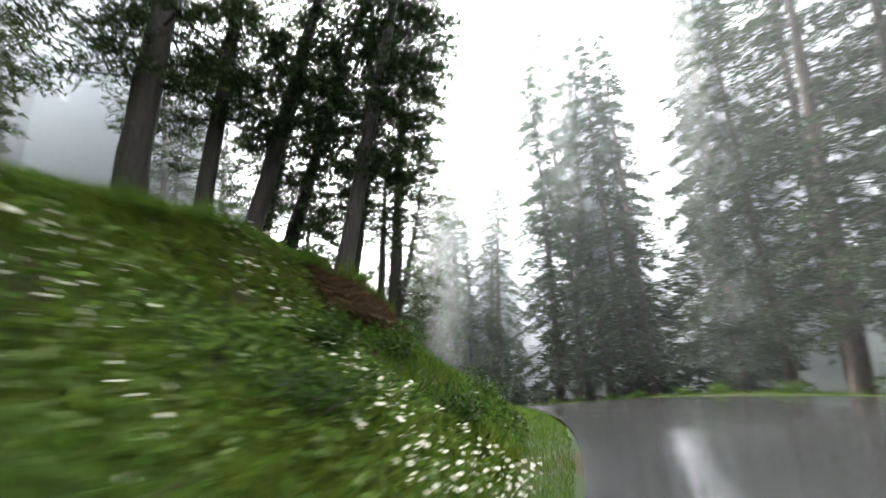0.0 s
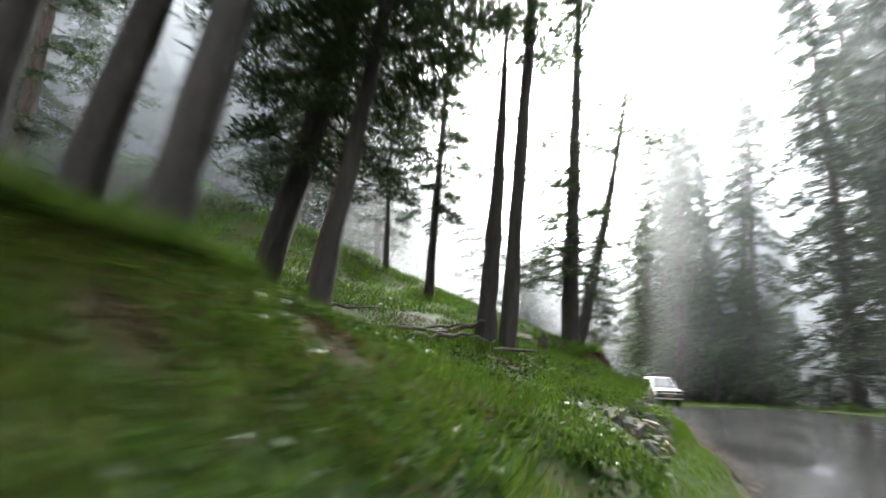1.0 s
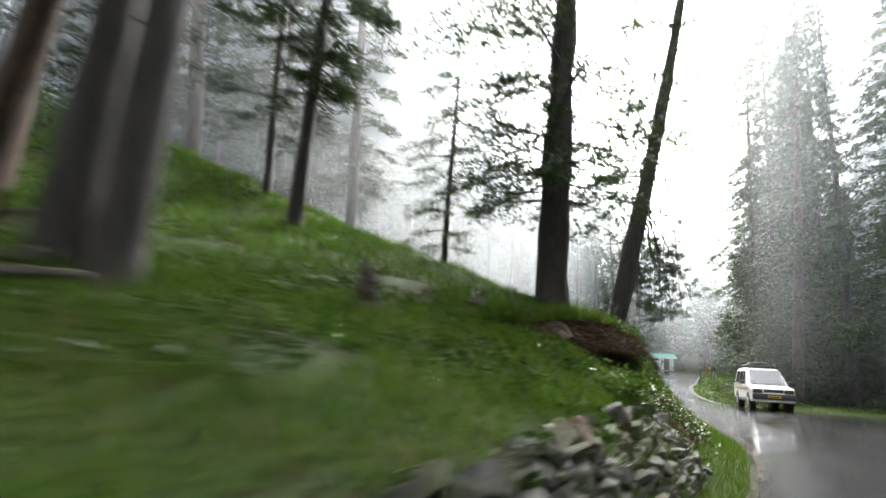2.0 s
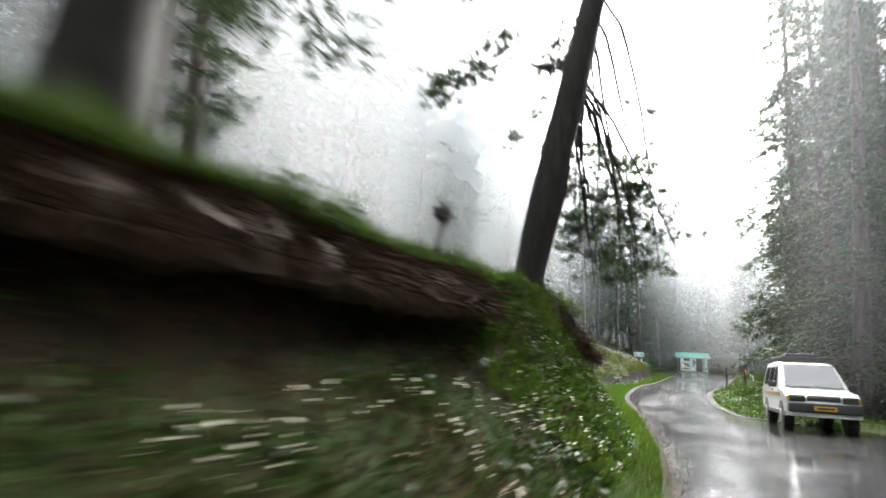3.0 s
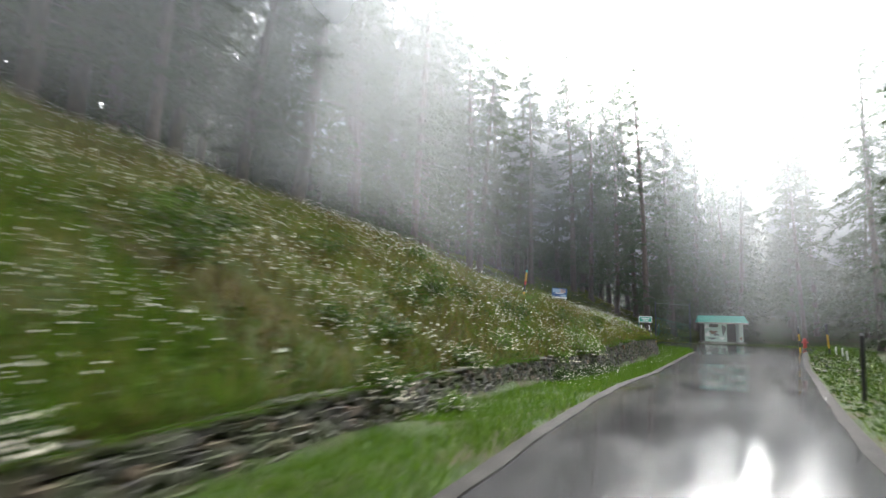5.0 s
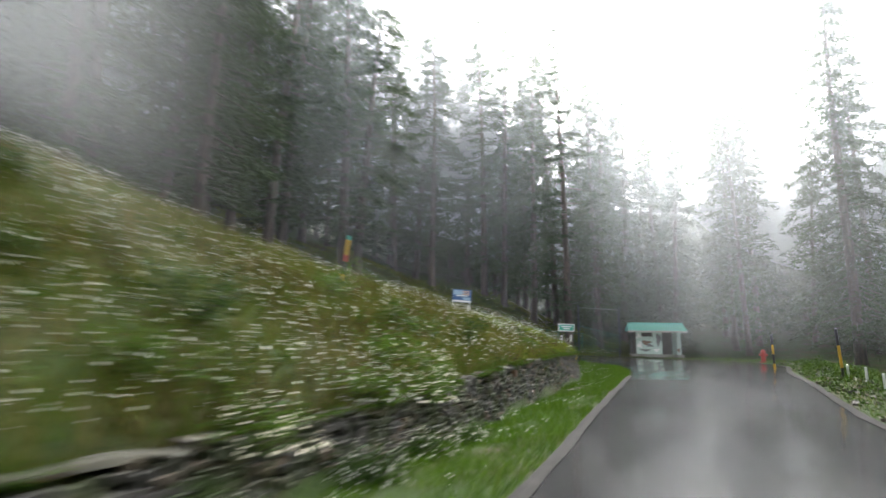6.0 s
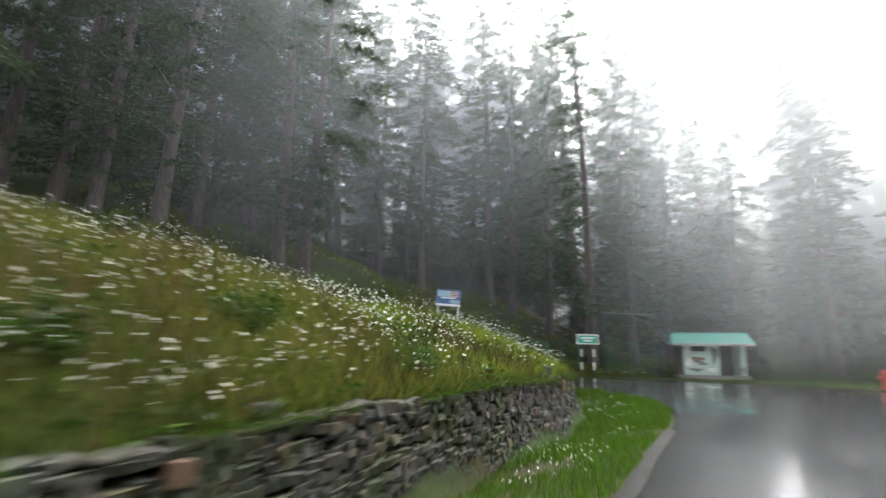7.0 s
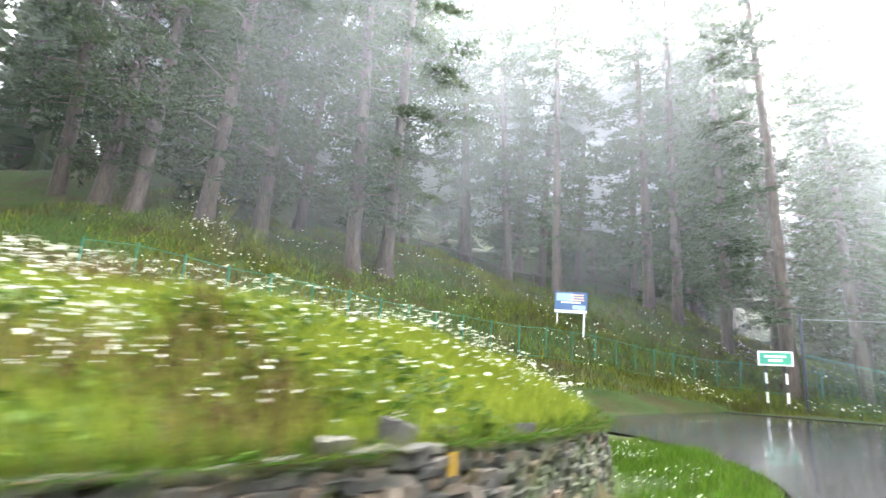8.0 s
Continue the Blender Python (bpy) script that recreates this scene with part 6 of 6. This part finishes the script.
for k, (x, y, length, r, turn, rise) in enumerate([(-8.26, -6.90, 2.4, 0.07, 40, 0.02), (-7.24, -6.56, 1.4, 0.08, 20, 0.05), (-7.75, -5.12, 1.9, 0.05, 15, 0.1), (-6.46, -5.30, 1.2, 0.08, 30, 0.0),
                                                   (-6.71, -4.48, 1.0, 0.07, -25, 0.25), (-5.46, -5.26, 1.0, 0.06, 10, 0.02), (-9.94, -6.60, 2.2, 0.05, 35, 0.04)]):
    log(x, y, length, r, turn, rise, 300 + k, "wet dark fallen branch on the grass")


def stump(x, y, tall, r, seed, label):
    rng = np.random.default_rng(seed)
    t = np.linspace(0, 1, 6)
    line = np.stack([0.25 * tall * t ** 2, 0.05 * rng.normal(size=6), tall * t - 0.15], -1)
    rr = (r * (1.5 - 0.7 * t))[:, None] * (1 + 0.2 * rng.normal(size=(6, 10)))
    v, f = tube(line, rr, 10)
    v[-10:, 2] += rng.normal(size=10) * 0.09
    ob = mesh_ob("tree_stump", v, f.tolist() + [list(range(50, 60))], DEADWOOD, smooth=False)
    ob.matrix_basis = pose(x, y, spot(x, y), 0, 0, rng.uniform(-30, 30))
    tagged(ob, label, "stump", "stumps")


stump(-4.33, -1.37, 0.62, 0.13, 401, "dark broken stump on the bank")
stump(-3.24, 1.82, 0.4, 0.14, 402, "dark broken stump on the bank")
stump(-3.76, 1.45, 0.25, 0.2, 403, "low rotten stump among the grass")


def root_snag():
    """The dark root that juts from the nose of the bank, and a curled dead stem."""
    z = 0.95
    rng = np.random.default_rng(19)
    a = np.linspace(0, 1, 14)
    line = np.stack([-2.2 + 1.4 * a, 13.4 + 0.7 * a, z + 0.62 - 0.75 * a ** 1.6], -1)
    rad = (0.62 * (1 - a) ** 0.75 + 0.02)[:, None] * (1 + 0.2 * rng.normal(size=(14, 12)))
    snag = thing("root_snag", Matrix(), "dark jutting root clod with turf at the bank nose", "root")
    v, f = tube(line, np.abs(rad) + 0.01, 12)
    clod = v.copy()
    mesh_ob("root", v, f, SOD, snag)
    for k in range(9):
        b = line[int(rng.integers(3, 13))]
        tip = b + np.array([rng.uniform(0.05, 0.4), rng.uniform(-0.35, 0.1), rng.uniform(-0.45, 0.05)])
        v, f = tube(np.stack([b, (b + tip) / 2 + rng.normal(size=3) * 0.05, tip]), [0.03, 0.02, 0.004], 5)
        mesh_ob("rootlet", v, f, DEADWOOD, snag)
    turf = Soup()
    n = 2200
    b = line[rng.integers(0, 9, n)] + np.stack([rng.normal(size=n) * 0.22, rng.normal(size=n) * 0.22, 0.3 + 0.25 * rng.random(n)], -1)
    w = unit(rng.normal(size=(n, 3)) * 0.5 + np.array([0.3, -0.2, 0.5])) * rng.uniform(0.08, 0.24, (n, 1))
    turf.blades(b, w, unit(np.cross(w, rng.normal(size=(n, 3)))) * 0.008)
    turf.ob("turf", GRASS, snag, "grass cap on the root")
    fringe = Soup()
    n = 2600
    b = clod[rng.integers(0, len(clod), n)] + rng.normal(size=(n, 3)) * 0.06
    w = unit(rng.normal(size=(n, 3)) * 0.5 + np.array([0.45, -0.3, -0.35])) * rng.uniform(0.1, 0.26, (n, 1))
    fringe.blades(b, w, unit(np.cross(w, rng.normal(size=(n, 3)))) * 0.009)
    fringe.ob("dead_grass", LITTER, snag, "rusty dead grass hanging over the clod")
    t = np.linspace(0, 1, 12)
    x, y = -2.05, 9.15
    line = np.stack([x + 0.35 * t - 0.5 * np.clip(t - 0.6, 0, 1), np.full(12, y), spot(x, y) + 0.75 * np.sin(t * 2.0)], -1)
    v, f = tube(line, np.linspace(0.022, 0.012, 12), 6)
    stem = thing("dry_stem", Matrix(), "curled dry stem with a drooping dead head", "plant")
    mesh_ob("stalk", v, f, DEADWOOD, stem, smooth=True)
    rng = np.random.default_rng(9)
    s = Soup()
    n = 160
    w = unit(rng.normal(size=(n, 3)) + np.array([-0.3, 0, -0.8])) * rng.uniform(0.06, 0.16, (n, 1))
    s.leaves(np.repeat(line[-1][None], n, 0) + rng.normal(size=(n, 3)) * 0.04, w, unit(np.cross(w, rng.normal(size=(n, 3)))) * 0.016)
    s.ob("dead_head", DEADWOOD, stem)


root_snag()


# ---- the white passenger van on the road ----
VAN_WHITE = plain("white_car_paint", (0.585, 0.585, 0.578), 0.25, 0.0, 0.06)
GLASS = Mat("dark_car_glass", 0.06, 0.0, 1.0).color((0.03, 0.035, 0.04))
GLASS.b.inputs["IOR"].default_value = 2.0
GLASS = GLASS.m
RUBBER = plain("black_rubber", (0.0135, 0.0135, 0.0135), 0.8)
TRIM = plain("dark_grey_plastic", (0.03, 0.03, 0.0315), 0.6)
RIM = plain("silver_rim", (0.315, 0.315, 0.323), 0.35, 0.8)
CHROME = plain("chrome", (0.45, 0.45, 0.45), 0.2, 1.0)
STRIPE = plain("ochre_side_stripe", (0.315, 0.195, 0.0675), 0.45)
LAMP = Mat("lit_headlamp", 0.1).color((0.8, 0.8, 0.78))
LAMP.b.inputs["Emission Color"].default_value = (1.0, 0.97, 0.9, 1)
LAMP.b.inputs["Emission Strength"].default_value = 1.2
LAMP = LAMP.m


def half_width(z):
    return 0.83 if z < 1.05 else 0.83 - 0.22 * (z - 1.05)


def build_van(m):
    """Front at x = 0, the rear at x = 4.4; built round its long axis."""
    van = thing("passenger_van", m, "white passenger van with roof rack and lit headlamps", "van")
    side = [(0.03, 0.38), (0.0, 0.62), (0.05, 0.86), (0.25, 0.98), (1.05, 1.08), (1.42, 1.42), (1.8, 1.72), (2.05, 1.8), (3.2, 1.83), (4.12, 1.8), (4.32, 1.5), (4.4, 1.05), (4.4, 0.55), (4.33, 0.38)]
    bm = bmesh.new()
    cuts = (-1.0, -0.86, -0.4, 0.0, 0.4, 0.86, 1.0)
    rings = []
    for c in cuts:
        ring = []
        for x, z in side:
            w = half_width(z)
            edge = abs(c) == 1.0
            zz = z - (0.05 if edge and z > 1.0 else 0.0)
            xx = x + (0.1 if edge and x < 0.3 else (-0.06 if edge and x > 4.2 else 0.0)) + (0.05 * abs(c) if x < 1.9 else 0)
            ring.append(bm.verts.new((xx, c * w, zz)))
        rings.append(ring)
    n = len(side)
    for k in range(len(cuts) - 1):
        for j in range(n):
            bm.faces.new((rings[k][j], rings[k][(j + 1) % n], rings[k + 1][(j + 1) % n], rings[k + 1][j]))
    bm.faces.new(rings[0][::-1])
    bm.faces.new(rings[-1])
    bmesh.ops.recalc_face_normals(bm, faces=list(bm.faces))
    body = part("body", bm, VAN_WHITE, van, "white painted body")

    def quad(name, pts, material, parent, label=""):
        b = bmesh.new()
        b.faces.new([b.verts.new(p) for p in pts])
        bmesh.ops.solidify(b, geom=list(b.faces), thickness=0.012)
        return part(name, b, material, parent, label)

    f = lambda x, y, z: (x, y, z)
    quad("windscreen", [f(1.05, -0.68, 1.13), f(1.05, 0.68, 1.13), f(1.7, 0.6, 1.73), f(1.7, -0.6, 1.73)], GLASS, body, "dark tinted windscreen")
    for y in (-0.3, 0.25):
        part("wiper", rod(bmesh.new(), (1.1, y, 1.14), (1.24, y + 0.45, 1.22), 0.009, sides=6), BLACKP, body)
    for s in (-1, 1):
        for x0, x1 in ((1.62, 2.22), (2.3, 3.12), (3.2, 4.1)):
            lo, hi = half_width(1.14) + 0.004, half_width(1.66) + 0.004
            slant = 0.32 if x0 < 2 else 0.0
            back = 0.12 if x1 > 4 else 0.0
            quad("side_window", [f(x0 - 0.05 * (x0 < 2), s * lo, 1.14), f(x1, s * lo, 1.14), f(x1 - back, s * hi, 1.66), f(x0 + slant, s * hi, 1.66)], GLASS, body)
        part("stripe", box(bmesh.new(), (3.0, 0.012, 0.09), (2.5, s * 0.836, 0.9)), STRIPE, body, "ochre stripe along the side")
        part("sill", box(bmesh.new(), (3.9, 0.03, 0.12), (2.2, s * 0.825, 0.42), bevel=0.01), TRIM, body)
        part("door_handle", box(bmesh.new(), (0.16, 0.03, 0.035), (2.2, s * 0.845, 1.0), bevel=0.006), TRIM, body)
        mirror = part("door_mirror", box(bmesh.new(), (0.1, 0.2, 0.16), (1.35, s * 0.95, 1.16), bevel=0.03), TRIM, van)
        part("headlight", box(bmesh.new(), (0.14, 0.36, 0.17), (0.1, s * 0.58, 0.82), bevel=0.03), GLASS, body, "wide dark headlamp housing")
        part("fog_lamp", rod(bmesh.new(), (-0.02, s * 0.58, 0.62), (0.08, s * 0.58, 0.62), 0.055, sides=14), LAMP, van, "small lit lamp in the bumper")
        part("indicator", box(bmesh.new(), (0.16, 0.05, 0.13), (0.16, s * 0.78, 0.82), bevel=0.015), YELLOW, body)
        part("tail_lamp", box(bmesh.new(), (0.05, 0.14, 0.4), (4.38, s * 0.7, 1.1), bevel=0.015), REDP, body)
        for x in (0.88, 3.5):
            # Black disc in place of the shaded hollow round each wheel.
            arch = part("arch_shade_disc", rod(bmesh.new(), (x, s * 0.6, 0.36), (x, s * 0.838, 0.36), 0.39, sides=24), RUBBER, body)
            wheel = part("wheel", rod(bmesh.new(), (x, s * 0.62, 0.33), (x, s * 0.66, 0.33), 0.2, sides=20), TRIM, van)
            b = bmesh.new()
            rod(b, (x, s * 0.63, 0.33), (x, s * 0.85, 0.33), 0.33, sides=28)
            bmesh.ops.bevel(b, geom=[e for e in b.edges if len(e.link_faces) == 2 and e.calc_face_angle(0) > 1], offset=0.035, segments=2, affect="EDGES")
            part("tyre", b, RUBBER, wheel)
            part("rim", rod(bmesh.new(), (x, s * 0.8, 0.33), (x, s * 0.862, 0.33), 0.2, 0.17, 20), RIM, wheel)
    part("front_bumper", box(bmesh.new(), (0.16, 1.62, 0.24), (0.0, 0, 0.6), bevel=0.05), TRIM, van, "dark front bumper")
    part("rear_bumper", box(bmesh.new(), (0.16, 1.6, 0.2), (4.4, 0, 0.52), bevel=0.04), TRIM, van)
    part("grille", box(bmesh.new(), (0.06, 0.74, 0.14), (0.06, 0, 0.84), bevel=0.015), TRIM, body)
    part("grille_bar", box(bmesh.new(), (0.03, 0.74, 0.025), (0.03, 0, 0.86), bevel=0.006), CHROME, body)
    part("number_plate", box(bmesh.new(), (0.02, 0.5, 0.11), (-0.085, 0, 0.6), bevel=0.004), YELLOW, van, "plain yellow plate with a dark bar")
    part("plate_bar", box(bmesh.new(), (0.006, 0.38, 0.04), (-0.097, 0, 0.6)), BLACKP, van)
    rack = part("roof_rack", box(bmesh.new(), (0.04, 1.2, 0.03), (2.2, 0, 1.93)), TRIM, van, "black tube roof rack")
    for s in (-1, 1):
        part("rack_rail", rod(bmesh.new(), (1.95, s * 0.56, 1.97), (4.0, s * 0.56, 1.97), 0.018, sides=8), TRIM, rack)
        for x in (2.0, 2.65, 3.3, 3.95):
            part("rack_leg", rod(bmesh.new(), (x, s * 0.56, 1.8), (x, s * 0.56, 1.97), 0.013, sides=6), TRIM, rack)
    for x in (2.0, 2.5, 3.0, 3.5, 4.0):
        part("rack_bar", rod(bmesh.new(), (x, -0.56, 1.95), (x, 0.56, 1.95), 0.012, sides=6), TRIM, rack)
    part("rack_load", box(bmesh.new(), (0.7, 0.8, 0.12), (2.9, 0.0, 2.02), bevel=0.04), TRIM, rack, "dark bundle tied on the rack")


build_van(pose(3.95, 20.3, -0.62, 0, 0, 91.5))
